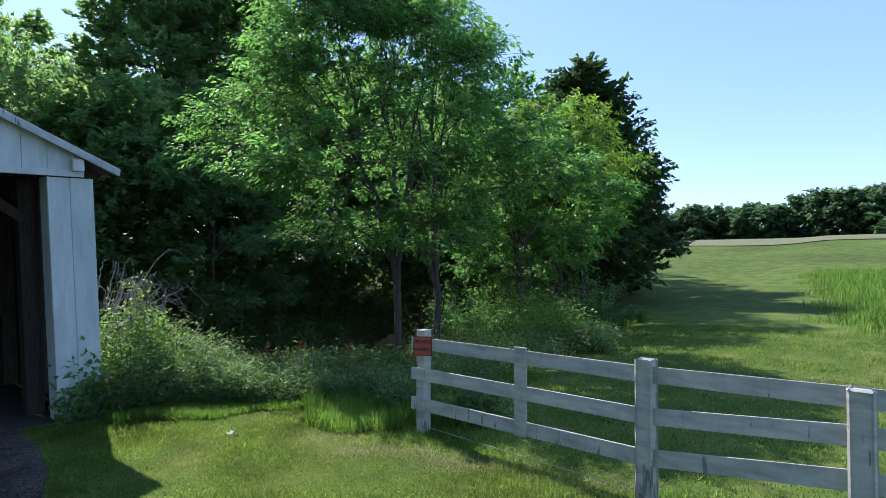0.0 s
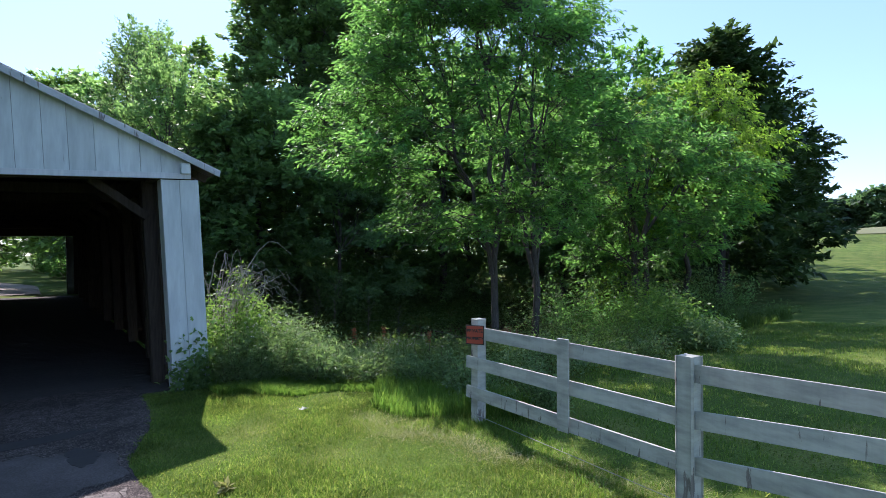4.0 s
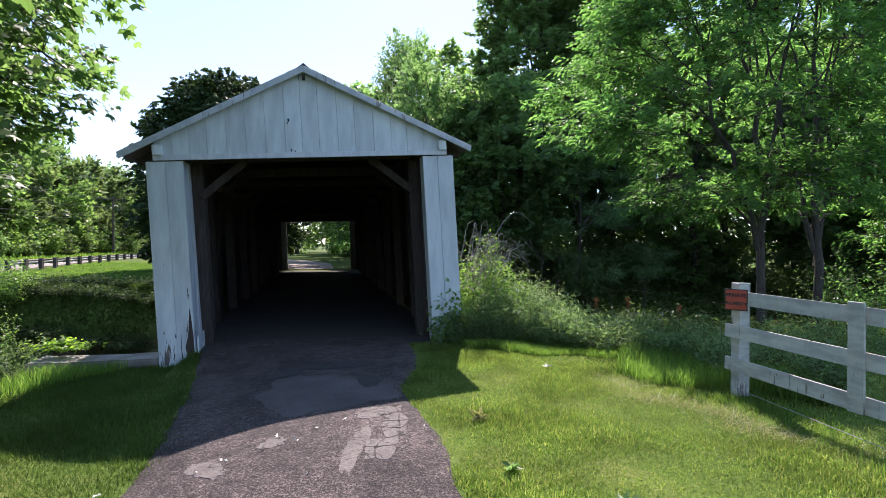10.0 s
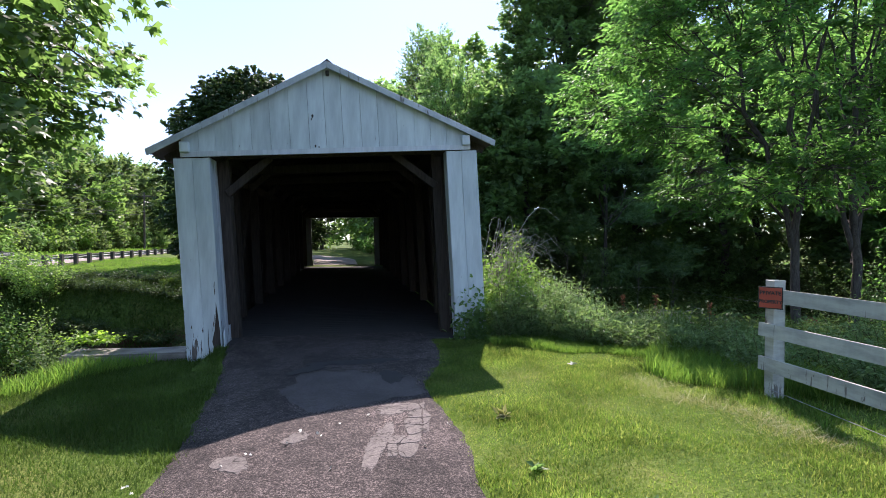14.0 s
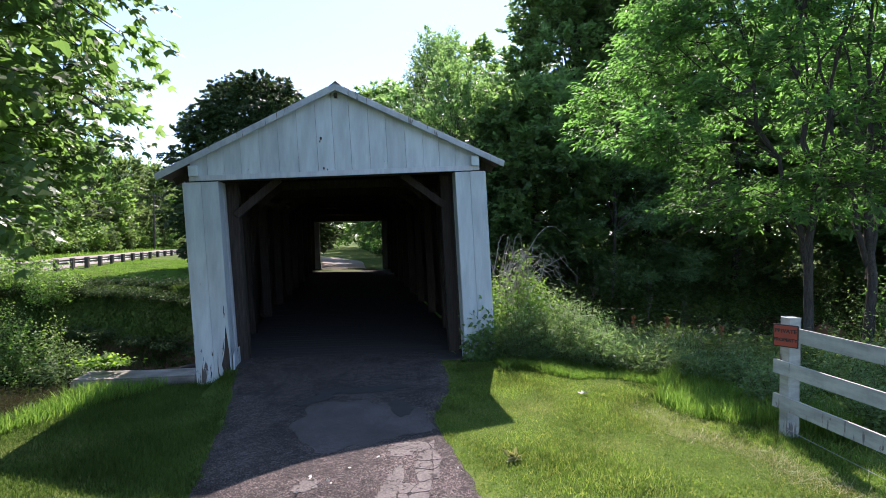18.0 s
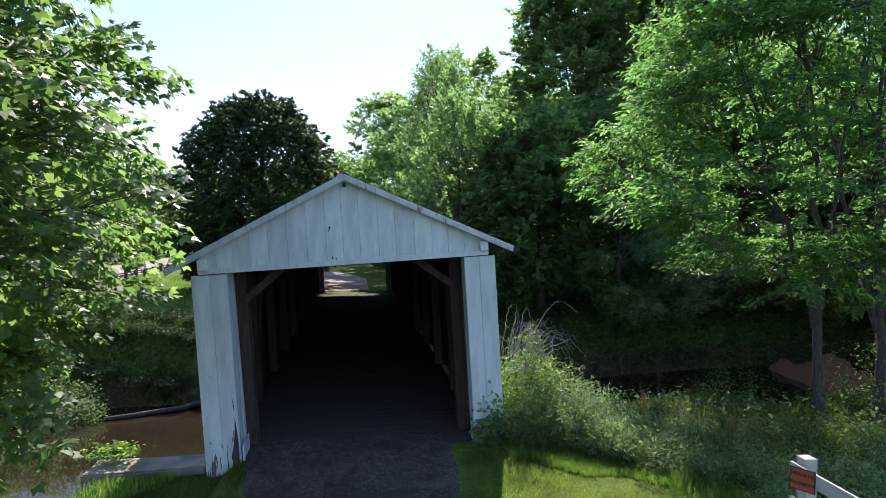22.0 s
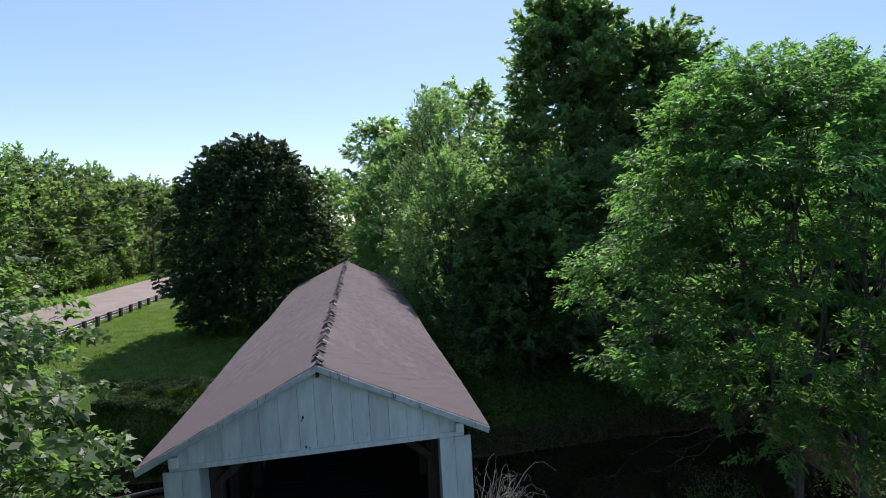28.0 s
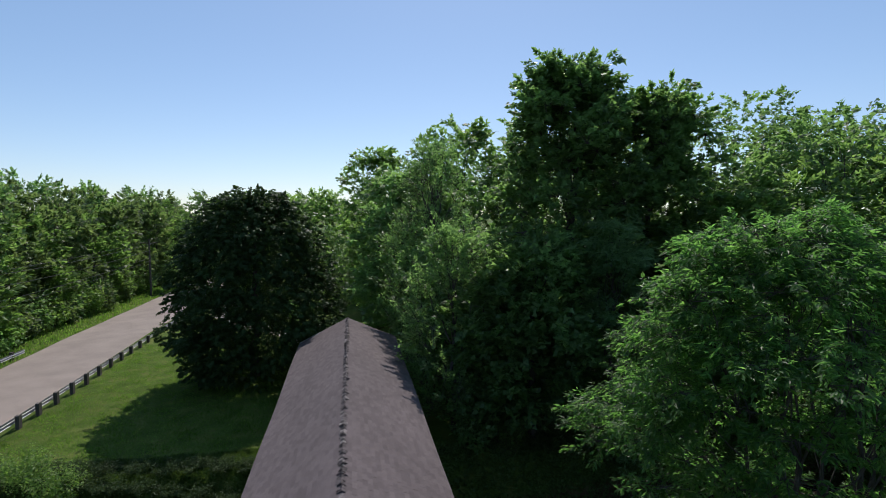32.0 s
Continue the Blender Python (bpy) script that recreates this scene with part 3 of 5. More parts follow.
rr = np.random.default_rng(5)
lane = ribbon("road_lane", np.arange(-45, 0.9, 0.15), lane_left, lane_right, lambda y: 0.025, M["asphalt"], 15, 0.06, rr)
tagged(lane, "cracked and patched old asphalt lane to the bridge", "road", kind="structure")


def bend(y):
    return -0.2 - 14.0 * float(ease((y - 31) / 27))


lane2 = ribbon("road_lane_far", np.arange(24.1, 70, 0.5), lambda y: bend(y) - 2.2, lambda y: bend(y) + 1.25, lambda y: 0.03, M["road"], 9, 0.06, rr)
tagged(lane2, "asphalt lane beyond the far end of the bridge", "road", kind="structure")
road = ribbon("road", np.arange(-60, 220, 3.0), lambda y: -25.3, lambda y: -18.6, lambda y: 0.075, M["road"], 7, 0.05, rr)
tagged(road, "grey two-lane country road along the creek lawn", "road", kind="structure")

# ---- covered bridge ----
LENGTH = 24.3


def shape(p):
    """The bridge has settled: it leans to one side, more at the near end, and its floor climbs a little."""
    x, y, z = p
    a = radians(-3.4 + 2.0 * y / LENGTH)
    return Vector((math.cos(a) * x + math.sin(a) * z, y, -math.sin(a) * x + math.cos(a) * z + 0.22 * max(0.0, y) / LENGTH * (1 - 0.6 * min(1.0, z / 5)))) 


def shaped(bm):
    for v in bm.verts:
        v.co = shape(v.co)
    return bm


def stick(name, a, b, w, h, mat, parent, up=(0, 0, 1), label=""):
    return part(name, shaped(beam(a, b, w, h, up)), mat, parent, label)


def slab(pts, y0, y1, bevel=0.004):
    """A board cut to an outline in x and z, from y0 to y1."""
    bm = bmesh.new()
    a = [bm.verts.new((x, y0, z)) for x, z in pts]
    b = [bm.verts.new((x, y1, z)) for x, z in pts]
    bm.faces.new(a)
    bm.faces.new(b[::-1])
    n = len(pts)
    for i in range(n):
        bm.faces.new((a[i], b[i], b[(i + 1) % n], a[(i + 1) % n]))
    bmesh.ops.recalc_face_normals(bm, faces=bm.faces[:])
    if bevel:
        bmesh.ops.bevel(bm, geom=bm.edges[:], offset=bevel, segments=1, affect="EDGES")
    return bm


rb = np.random.default_rng(11)
bridge = empty("covered_bridge", (0, 0, 0), "old white-painted wooden covered bridge leaning to one side over a creek", "bridge")
PEAK_Z = 4.945
EAVES = {-1: (3.0, 3.505), 1: (2.95, 3.51)}
PITCHES = {q: (PEAK_Z - z) / x for q, (x, z) in EAVES.items()}


def portal(y, face, half, head, leg_out, name):
    """One gable end: the boards of the gable, two legs with their reveals, trim and rake boards."""
    s = -1 if face < 0 else 1
    group = empty(name, (0, y, 0), "", "")
    under(group, bridge)
    x = -2.48
    while x < 2.47:
        w = rb.uniform(0.27, 0.34)
        x1 = min(x + w, 2.48)
        top0, top1 = PEAK_Z - 0.07 - abs(x) * PITCHES[-1 if x < 0 else 1], PEAK_Z - 0.07 - abs(x1) * PITCHES[-1 if x1 < 0 else 1]
        out = [(x + 0.0018, head + 0.02 + rb.uniform(-0.008, 0.004)), (x1 - 0.0018, head + 0.02), (x1 - 0.0018, top1)]
        if x < 0 < x1:
            out.append((0, PEAK_Z - 0.07))
        out.append((x + 0.0018, top0))
        d = rb.uniform(0, 0.006)
        part("gable_board", shaped(slab(out, y + s * (0.03 + d), y + s * d)), M["paint"], group)
        x = x1
    stick("lintel_trim", (-2.5, y + s * 0.045, head + 0.03), (2.5, y + s * 0.045, head + 0.03), 0.03, 0.09, M["paint_grey"], group)
    for q in (-1, 1):
        part("corner_block", shaped(slab([(q * 2.34, head + 0.06), (q * 2.49, head + 0.06), (q * 2.49, head + 0.24), (q * 2.34, head + 0.24)], y + s * 0.13, y + s * 0.035, 0.012)), M["paint"], group)
        for a, b in ((half, half + 0.27), (half + 0.274, leg_out)):
            bottom = -0.13 + rb.uniform(-0.03, 0.02)
            part("leg_board", shaped(slab([(q * a, bottom), (q * b, bottom), (q * b, head - 0.03), (q * a, head - 0.03)], y + s * 0.032, y + s * 0.002)), M["paint"], group)
        part("reveal_board", shaped(slab([(q * half, -0.1), (q * (half + 0.03), -0.1), (q * (half + 0.03), head - 0.02), (q * half, head - 0.02)], y - s * 0.002, y - s * 0.3)), M["paint"], group)
        part("reveal_board", shaped(slab([(q * (half - 0.02), 0.25), (q * (half + 0.02), 0.25), (q * (half + 0.03), head - 0.02), (q * half, head - 0.02)], y - s * 0.34, y - s * 0.5)), M["paint_grey" if q < 0 else "timber"], group)
        if q < 0:
            part("plinth_board", shaped(slab([(q * (half - 0.05), -0.1), (q * (half - 0.02), -0.1), (q * (half - 0.02), 0.34), (q * (half - 0.05), 0.42)], y - s * 0.03, y - s * 0.52)), M["paint"], group)
            bare = [(-half - 0.02, -0.1), (-half - 0.13, -0.1), (-half - 0.12, 0.1), (-half - 0.15, 0.22), (-half - 0.1, 0.4), (-half - 0.07, 0.62), (-half - 0.05, 0.9), (-half - 0.03, 0.7), (-half - 0.012, 0.4)]
            part("bare_strip", shaped(slab(bare, y + s * 0.036, y + s * 0.03, 0)), M["timber"], group, "bare wood where the paint has split off")
            for cx, c0, c1 in ((-half - 0.21, -0.05, 0.45), (-half - 0.33, 0.0, 0.28), (-half - 0.06, 1.0, 1.25)):
                part("paint_split", shaped(slab([(cx, c0), (cx + 0.016, c0 + 0.1), (cx + 0.004, (c0 + c1) / 2), (cx + 0.014, c1), (cx - 0.006, (c0 + c1) / 2 + 0.05)], y + s * 0.036, y + s * 0.03, 0)), M["timber"], group)
        lo, hi = (q * EAVES[q][0], EAVES[q][1] - 0.03), (q * 0.0, PEAK_Z - 0.03)
        part("rake_board", shaped(slab([(lo[0] + q * 0.005, lo[1] + 0.022), (hi[0], hi[1] + 0.022), (hi[0], hi[1] - 0.095), (lo[0] - q * 0.02, lo[1] - 0.085)], y + s * 0.178, y + s * 0.152, 0.006)), M["paint_rake"], group)
        part("soffit_board", shaped(slab([(lo[0] - q * 0.03, lo[1] - 0.02), (hi[0], hi[1] - 0.03), (hi[0], hi[1] - 0.055), (lo[0] - q * 0.03, lo[1] - 0.045)], y + s * 0.15, y + s * 0.04, 0)), M["paint"], group)
    part("peak_block", shaped(slab([(-0.03, PEAK_Z - 0.23), (0.03, PEAK_Z - 0.23), (0.03, PEAK_Z - 0.16), (-0.03, PEAK_Z - 0.16)], y + s * 0.14, y + s * 0.03, 0.006)), M["timber"], group)
    for kx, kz, kr in ((-0.3, 4.02, 0.026), (-0.32, 3.97, 0.016), (-0.28, head + 0.12, 0.02), (-0.22, head + 0.1, 0.014)):
        ring = [(kx + kr * 0.7 * math.cos(a) * (1 + 0.2 * math.sin(3 * a)), kz + kr * 1.3 * math.sin(a)) for a in np.linspace(0, 2 * math.pi, 11)[:-1]]
        part("knot_hole", shaped(slab(ring, y + s * 0.042, y + s * 0.03, 0)), M["timber"], group)
    return group


portal(0.0, -1, 2.05, 3.38, 2.62, "near_portal")
portal(LENGTH, 1, 1.9, 3.05, 2.6, "far_portal")
# dark panel added to cover the far gable's pale inner side
part("header_beam", shaped(slab([(-2.4, 3.06), (2.4, 3.06), (2.4, 3.62), (-2.4, 3.62)], LENGTH - 0.14, LENGTH - 0.05)), M["timber"], bridge)

# side walls of upright boards, each a piece
for q in (-1, 1):
    wall = under(empty("side_wall", (q * 2.58, 0, 0), "", ""), bridge)
    y = 0.03
    while y < LENGTH - 0.05:
        w = min(rb.uniform(0.26, 0.32), LENGTH - 0.02 - y)
        gap = 0.004 if rb.uniform() < 0.9 else 0.02
        ends = [-0.25, 3.38]
        for side, hy, lo, hi in ((-1, 8.5, 0.82, 1.1), (1, 10.4, 0.92, 1.04), (1, 11.2, 0.98, 1.2), (1, 12.2, 1.12, 1.2)):
            if q == side and y <= hy < y + w:
                ends = [-0.25, lo, hi, 3.38]
        for lo, hi in zip(ends[::2], ends[1::2]):
            bm = beam((q * 2.585, y + w / 2, lo), (q * 2.585, y + w / 2, hi), w - gap, 0.028, (1, 0, 0))
            wb = part("wall_board", shaped(bm), M["paint"], wall)
            wb.data.materials.append(M["timber"])
            for fc in wb.data.polygons:
                fc.material_index = int(fc.normal.x * q < 0.5)
        y += w

# truss timbers inside
for q in (-1, 1):
    for i, y in enumerate(np.linspace(0.75, LENGTH - 0.7, 10)):
        px = q * (1.98 if i == 0 else 2.3)
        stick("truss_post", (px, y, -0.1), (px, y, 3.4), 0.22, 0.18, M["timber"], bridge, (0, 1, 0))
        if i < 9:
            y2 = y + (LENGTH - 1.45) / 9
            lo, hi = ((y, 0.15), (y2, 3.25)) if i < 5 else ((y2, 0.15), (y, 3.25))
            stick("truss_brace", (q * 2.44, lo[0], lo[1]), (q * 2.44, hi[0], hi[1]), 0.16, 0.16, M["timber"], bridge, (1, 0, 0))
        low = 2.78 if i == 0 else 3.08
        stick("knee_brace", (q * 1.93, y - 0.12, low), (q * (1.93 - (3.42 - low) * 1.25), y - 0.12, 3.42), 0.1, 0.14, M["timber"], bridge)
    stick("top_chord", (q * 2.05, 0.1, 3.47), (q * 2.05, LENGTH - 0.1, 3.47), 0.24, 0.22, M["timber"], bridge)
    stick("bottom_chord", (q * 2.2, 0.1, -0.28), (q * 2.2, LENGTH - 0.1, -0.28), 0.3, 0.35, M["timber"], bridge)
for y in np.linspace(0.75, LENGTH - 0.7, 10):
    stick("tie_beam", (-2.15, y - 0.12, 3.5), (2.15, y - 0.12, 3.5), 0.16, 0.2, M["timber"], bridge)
for y in np.arange(0.4, LENGTH - 0.2, 0.75):
    for q in (-1, 1):
        stick("rafter", (q * 2.86, y, EAVES[q][1] - 0.1), (0, y, PEAK_Z - 0.11), 0.05, 0.13, M["timber"], bridge)

# deck planks across, and two runs of tread boards
deck = under(empty("deck", (0, 0, 0), "", ""), bridge)
y = 0.1
while y < LENGTH:
    w = min(0.24, LENGTH + 0.05 - y)
    a, b = Vector((-2.35, y + w / 2, 0.0)), Vector((2.35, y + w / 2, 0.0))
    lift = 0.22 * y / LENGTH
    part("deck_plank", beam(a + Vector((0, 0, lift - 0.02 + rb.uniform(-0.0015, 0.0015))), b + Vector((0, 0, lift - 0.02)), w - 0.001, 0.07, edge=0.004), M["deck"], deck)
    y += 0.24

# roof
roof = under(empty("roof", (0, 0, PEAK_Z), "", ""), bridge)
Y0, Y1 = -0.149, LENGTH + 0.149
for q in (-1, 1):
    vs, fs = [], []
    n = 40
    for i in range(n + 1):
        y = Y0 + (Y1 - Y0) * i / n
        sag = 0.035 * math.sin(i * 0.35) * q
        for x, dz in ((0, 0.0), (1.5, -0.004), (EAVES[q][0], sag)):
            for t in (0.0, -0.035):
                vs.append(shape((q * x, y, PEAK_Z - PITCHES[q] * x + dz + t - 0.012)))
    for i in range(n):
        k = i * 6
        for a in (0, 2):
            fs += [(k + a, k + a + 2, k + a + 8, k + a + 6), (k + a + 1, k + a + 7, k + a + 9, k + a + 3)]
        fs.append((k + 4, k + 5, k + 11, k + 10))
    fs += [(0, 1, 3, 2), (2, 3, 5, 4), (n * 6, n * 6 + 2, n * 6 + 3, n * 6 + 1), (n * 6 + 2, n * 6 + 4, n * 6 + 5, n * 6 + 3)]
    apart("roof_slope", vs, fs, M["shingle"], roof)

TAB_W, EXPOSE = 0.305, 0.145
tab_v = np.array([(-0.5 * TAB_W + 0.004, 0, 0.004), (0.5 * TAB_W - 0.004, 0, 0.004), (0.5 * TAB_W - 0.004, 0.17, 0.0), (-0.5 * TAB_W + 0.004, 0.17, 0.0),
                  (-0.5 * TAB_W + 0.004, 0, -0.006), (0.5 * TAB_W - 0.004, 0, -0.006)])
tab_f = [(0, 1, 2, 3), (4, 5, 1, 0)]
tab_mesh = arrays("shingle_tab", tab_v, tab_f, M["shingle"])


def slope_frame(q, x, y):
    """A place on a roof slope with its axes along the course, up the slope and out."""
    def on(x, y):
        i = (y - Y0) / (Y1 - Y0) * 40
        sag = 0.035 * math.sin(i * 0.35) * q * max(0.0, (x - 1.5) / (EAVES[q][0] - 1.5)) - 0.004 * (1 - abs(x - 1.5) / 1.5)
        return shape((q * x, y, PEAK_Z - PITCHES[q] * x + sag))
    o = on(x, y)
    u = (on(x, y + 0.1) - o).normalized()
    w = (on(max(0.0, x - 0.1), y) - on(x + 0.0, y)).normalized()
    nrm = u.cross(w)
    if nrm.z < 0:
        u = -u
        nrm = u.cross(w)
    w = nrm.cross(u)
    return Matrix((u, w, nrm)).transposed().to_4x4(), o


rest, tabs = [], 0
course_n = int(3.28 / EXPOSE)
for q in (-1, 1):
    for j in range(int((Y1 - Y0) / TAB_W) + 1):
        for i in range(course_n):
            x = EAVES[q][0] + 0.02 - i * EXPOSE * math.cos(math.atan(PITCHES[q]))
            y = Y0 + (j + 0.5 + 0.5 * (i % 2)) * TAB_W + rb.uniform(-0.006, 0.006)
            if x < 0.1 or y > Y1 - 0.1:
                continue
            m, o = slope_frame(q, min(x, EAVES[q][0]), y)
            o = o + m.to_3x3() @ Vector((0, 0, 0.004 + rb.uniform(0, 0.004)))
            mm = Matrix.Translation(o) @ m @ pose(0, 0, 0, rb.uniform(-0.6, 0.6), 0, rb.uniform(-0.5, 0.5))
            if j == 0 and i % 2:
                m2, o2 = slope_frame(q, min(x, EAVES[q][0]), Y0 + 0.25 * TAB_W)
                half = Matrix.Translation(o2 + m2.to_3x3() @ Vector((0, 0, 0.005))) @ m2 @ Matrix.Diagonal((0.5, 1, 1, 1))
                a = np.array(half)
                rest.append((tab_v @ a[:3, :3].T + a[:3, 3], tab_f))
            if j < 8 and tabs < 300:
                tab = under(new("shingle", tab_mesh), roof)
                tab.matrix_basis = mm
                tabs += 1
            else:
                a = np.array(mm)
                rest.append((tab_v @ a[:3, :3].T + a[:3, 3], tab_f))
v, f = merge(rest)
tagged(apart("shingles", v, f, M["shingle"], roof), kind="stuff")

# ridge caps, some curled or broken
cap_v = np.array([(-0.13, -0.1, -0.065), (0.0, -0.1, 0.022), (0.13, -0.1, -0.065), (-0.13, 0.1, -0.072), (0.0, 0.1, 0.0), (0.13, 0.1, -0.072),
                  (-0.13, -0.1, -0.088), (0.0, -0.1, 0.0), (0.13, -0.1, -0.088)])
cap_mesh = arrays("ridge_cap", cap_v, [(0, 1, 4, 3), (1, 2, 5, 4), (6, 7, 1, 0), (7, 8, 2, 1)], M["cap"])
for j in range(int((Y1 - Y0) / 0.092)):
    y = Y0 + 0.09 + j * 0.092
    if rb.uniform() < 0.16 and 3 < j:
        continue
    o = shape((0, y, PEAK_Z + 0.012))
    cap = under(new("ridge_cap", cap_mesh), roof)
    cap.matrix_basis = Matrix.Translation(o) @ pose(rb.uniform(-0.02, 0.02), 0, rb.uniform(-0.006, 0.012), (rb.uniform(-5, 12) if j > 3 else 0), rb.uniform(-9, 9), rb.uniform(-22, 22)) @ Matrix.Diagonal((rb.uniform(0.6, 1.0), rb.uniform(0.4, 0.95), rb.uniform(0.8, 1.2), 1))

# abutments: stone under both ends, a concrete wing beside the near one
def block(name, x0, x1, y0, y1, z0, z1, mat, parent=None, bevel=0.03, label="", rough=0.0, seed=1):
    bm = bmesh.new()
    bmesh.ops.create_cube(bm, size=1.0)
    for w in bm.verts:
        w.co = Vector(((x0 + x1) / 2 + w.co.x * (x1 - x0), (y0 + y1) / 2 + w.co.y * (y1 - y0), (z0 + z1) / 2 + w.co.z * (z1 - z0)))
    bmesh.ops.bevel(bm, geom=bm.edges[:], offset=bevel, segments=2, affect="EDGES")
    if rough:
        bmesh.ops.subdivide_edges(bm, edges=bm.edges[:], cuts=2, use_grid_fill=True)
        noise.seed_set(seed)
        for w in bm.verts:
            w.co += noise.noise_vector(w.co * 2.1) * rough
    return part(name, bm, mat, parent, label)


for y0, y1, nm in ((0.2, 1.0, "abutment_near"), (LENGTH - 0.9, LENGTH + 0.1, "abutment_far")):
    tagged(block(nm, -2.9, 2.9, y0, y1, -3.9, -0.12, M["concrete"], None, 0.05, rough=0.02), "concrete abutment under the end of the bridge", "abutment", kind="structure")
wing = block("concrete_wing", -4.62, -2.66, 0.08, 0.7, -2.6, -0.1, M["concrete"], None, 0.03, rough=0.03, seed=4)
tagged(wing, "low weathered concrete wing wall beside the bridge leg", "wall", kind="structure")

# ---- fence ----
fence = empty("board_fence", (4.9, -4.3, 0), "weathered white three-board fence with round-cornered posts", "fence")
POSTS = [(4.9, -4.33, 1.38, 0.135), (4.7, -7.31, 1.335, 0.146), (4.36, -8.97, 1.355, 0.146), (4.2, -11.6, 1.35, 0.146)]
RAILS = [(1.215, 0.81, 0.415), (1.205, 0.8, 0.4), (1.3, 1.02, 0.69), (1.3, 1.0, 0.66)]
rf = np.random.default_rng(21)
for i, (x, y, h, w) in enumerate(POSTS):
    if i == 0:
        bm = beam((x, y, -0.4), (x + 0.004, y, h), w, w * 0.95, (0.06, 1, 0), 0.06)
    else:
        bm = beam((x, y, -0.4), (x + rf.uniform(-0.01, 0.01), y, h), w, w * 0.95, (0.06, 1, 0), 0.13)
    part("post", bm, M["paint_fence"], fence)
for i in range(3):
    (x0, y0, h0, w0), (x1, y1, h1, w1) = POSTS[i], POSTS[i + 1]
    for z0, z1 in zip(RAILS[i], RAILS[i + 1]):
        a, b = Vector((x0 - (0.09 if i == 0 else 0.0), y0, z0)), Vector((x1 - 0.01, y1, z1))
        d = (b - a).normalized()
        lap = 0.13 if i == 0 else -0.06
        part("rail", beam(a - d * lap, b - d * 0.06, 0.032, 0.15, (0.05, 0, 1)), M["paint_fence"], fence)
bx, by = 4.7, -5.92
part("batten", beam((bx, by, 0.33), (bx, by, 1.33), 0.15, 0.03, (1, 0, 0)), M["paint_fence"], fence)
v, f = merge([tube_arrays([(x0 - 0.1, y0, z) for (x0, y0, z) in ((4.85, -4.4, 0.16), (4.68, -7.3, 0.1), (4.3, -9, 0.08), (4.1, -11.6, 0.1))], [0.004] * 4, 5)])
tagged(apart("fence_wire", v, f, M["wire"]), "thin steel wire strung below the fence boards", "wire")

# ---- trees ----
def ashen(f):
    return min(1.0, 0.66 + 1.1 * f) if f < 0.45 else 1.0 - 0.45 * (f - 0.45) / 0.43 if f < 0.88 else max(0.12, 0.55 - 3.5 * (f - 0.88))


def broad(f):
    return min(1.0, 0.75 + 1.2 * f) * math.sqrt(max(0.03, 1 - max(0.0, (f - 0.5) / 0.56) ** 2))


def cone(f):
    return max(0.05, 1.0 - f) ** 0.6


def mounded(f):
    return min(1.0, 0.8 + 0.8 * f) if f < 0.3 else max(0.12, 1.0 - 0.85 * ((f - 0.3) / 0.7) ** 1.35)


tree("ash_tree", "tall leafy ash tree with several grey stems at the creek", (11.1, 2.3, -0.6), 10.9, 2.75, 4.6, ashen, quads_on, 215, 14, 20, 0.165, 0.06, "leaf_ash", 0.12, 31,
     feet=((-0.5, -1.3, -0.8, -0.5), (0.3, -1.75, 1.6, -0.4), (-0.75, -1.1, -3.0, -0.6, 0.55, 2.3), (-0.75, -1.1, 0.2, -1.6, 0.5, 2.5), (0.56, -1.48, 3.4, 0.3, 0.55, 1.9), (0.58, -1.46, 0.7, 0.9, 0.55, 2.2)),
     limbs=13, bough_r=0.85, reach=0.5, inner=0.3, droop=0.55, flat=0.5, lump=0.35, twigs=0.009, rise=0.3,
     tops=((-1.3, 0.0, 11.4, 1.0, 12), (0.8, 0.1, 11.3, 1.0, 12), (-3.2, -0.4, 10.0, 0.9, 9), (2.7, -0.2, 10.9, 1.1, 12), (-3.9, -0.4, 7.9, 0.7, 7), (-2.2, 0.2, 10.9, 0.9, 9), (-4.6, -1.4, 5.4, 0.6, 6)))
tree("maple_tree", "broad maple with large lobed leaves over the creek bank", (-6.1, -4.7, -0.1), 9.6, 2.3, 4.0, mounded, maples_on, 520, 8, 22, 0.084, 0.0, "leaf_maple", 0.24, 32,
     limbs=24, bough_r=0.62, reach=0.42, inner=0.5, lump=0.16, droop=0.75, flat=0.45, twigs=0.007, core=36000,
     tops=((4.1, -1.7, 6.6, 0.3, 6), (3.4, -1.6, 6.9, 0.45, 8), (2.8, -1.4, 7.1, 0.55, 8), (3.8, -0.6, 4.9, 0.4, 6)))
tree("dark_tree", "very tall dark broadleaf tree in the creek wood", (12.9, 20.3, -0.5), 19.7, 2.5, 3.9, broad, tris_on, 175, 13, 24, 0.24, 0.17, "leaf_dark", 0.4, 33, limbs=26, bough_r=1.0, reach=0.7, inner=0.3, flat=0.75, lump=0.7, droop=0.3, twigs=0.018, rise=0.4, tops=((-1.6, -0.5, 19.7, 1.2, 18), (0.6, 0.2, 19.9, 1.2, 18), (-0.4, -0.6, 18.0, 1.5, 16)))
tree("dark_tree", "tall dark broadleaf tree with a second lower top", (18.0, 20.9, -0.5), 18.3, 2.5, 3.9, broad, tris_on, 165, 13, 24, 0.24, 0.17, "leaf_dark", 0.35, 333, limbs=26, bough_r=1.0, reach=0.7, inner=0.3, flat=0.75, lump=0.7, droop=0.3, twigs=0.018, rise=0.4, tops=((-0.6, -0.5, 18.5, 1.0, 14), (1.3, 0.2, 18.8, 1.0, 14), (0.3, -0.6, 17.0, 1.5, 16)))
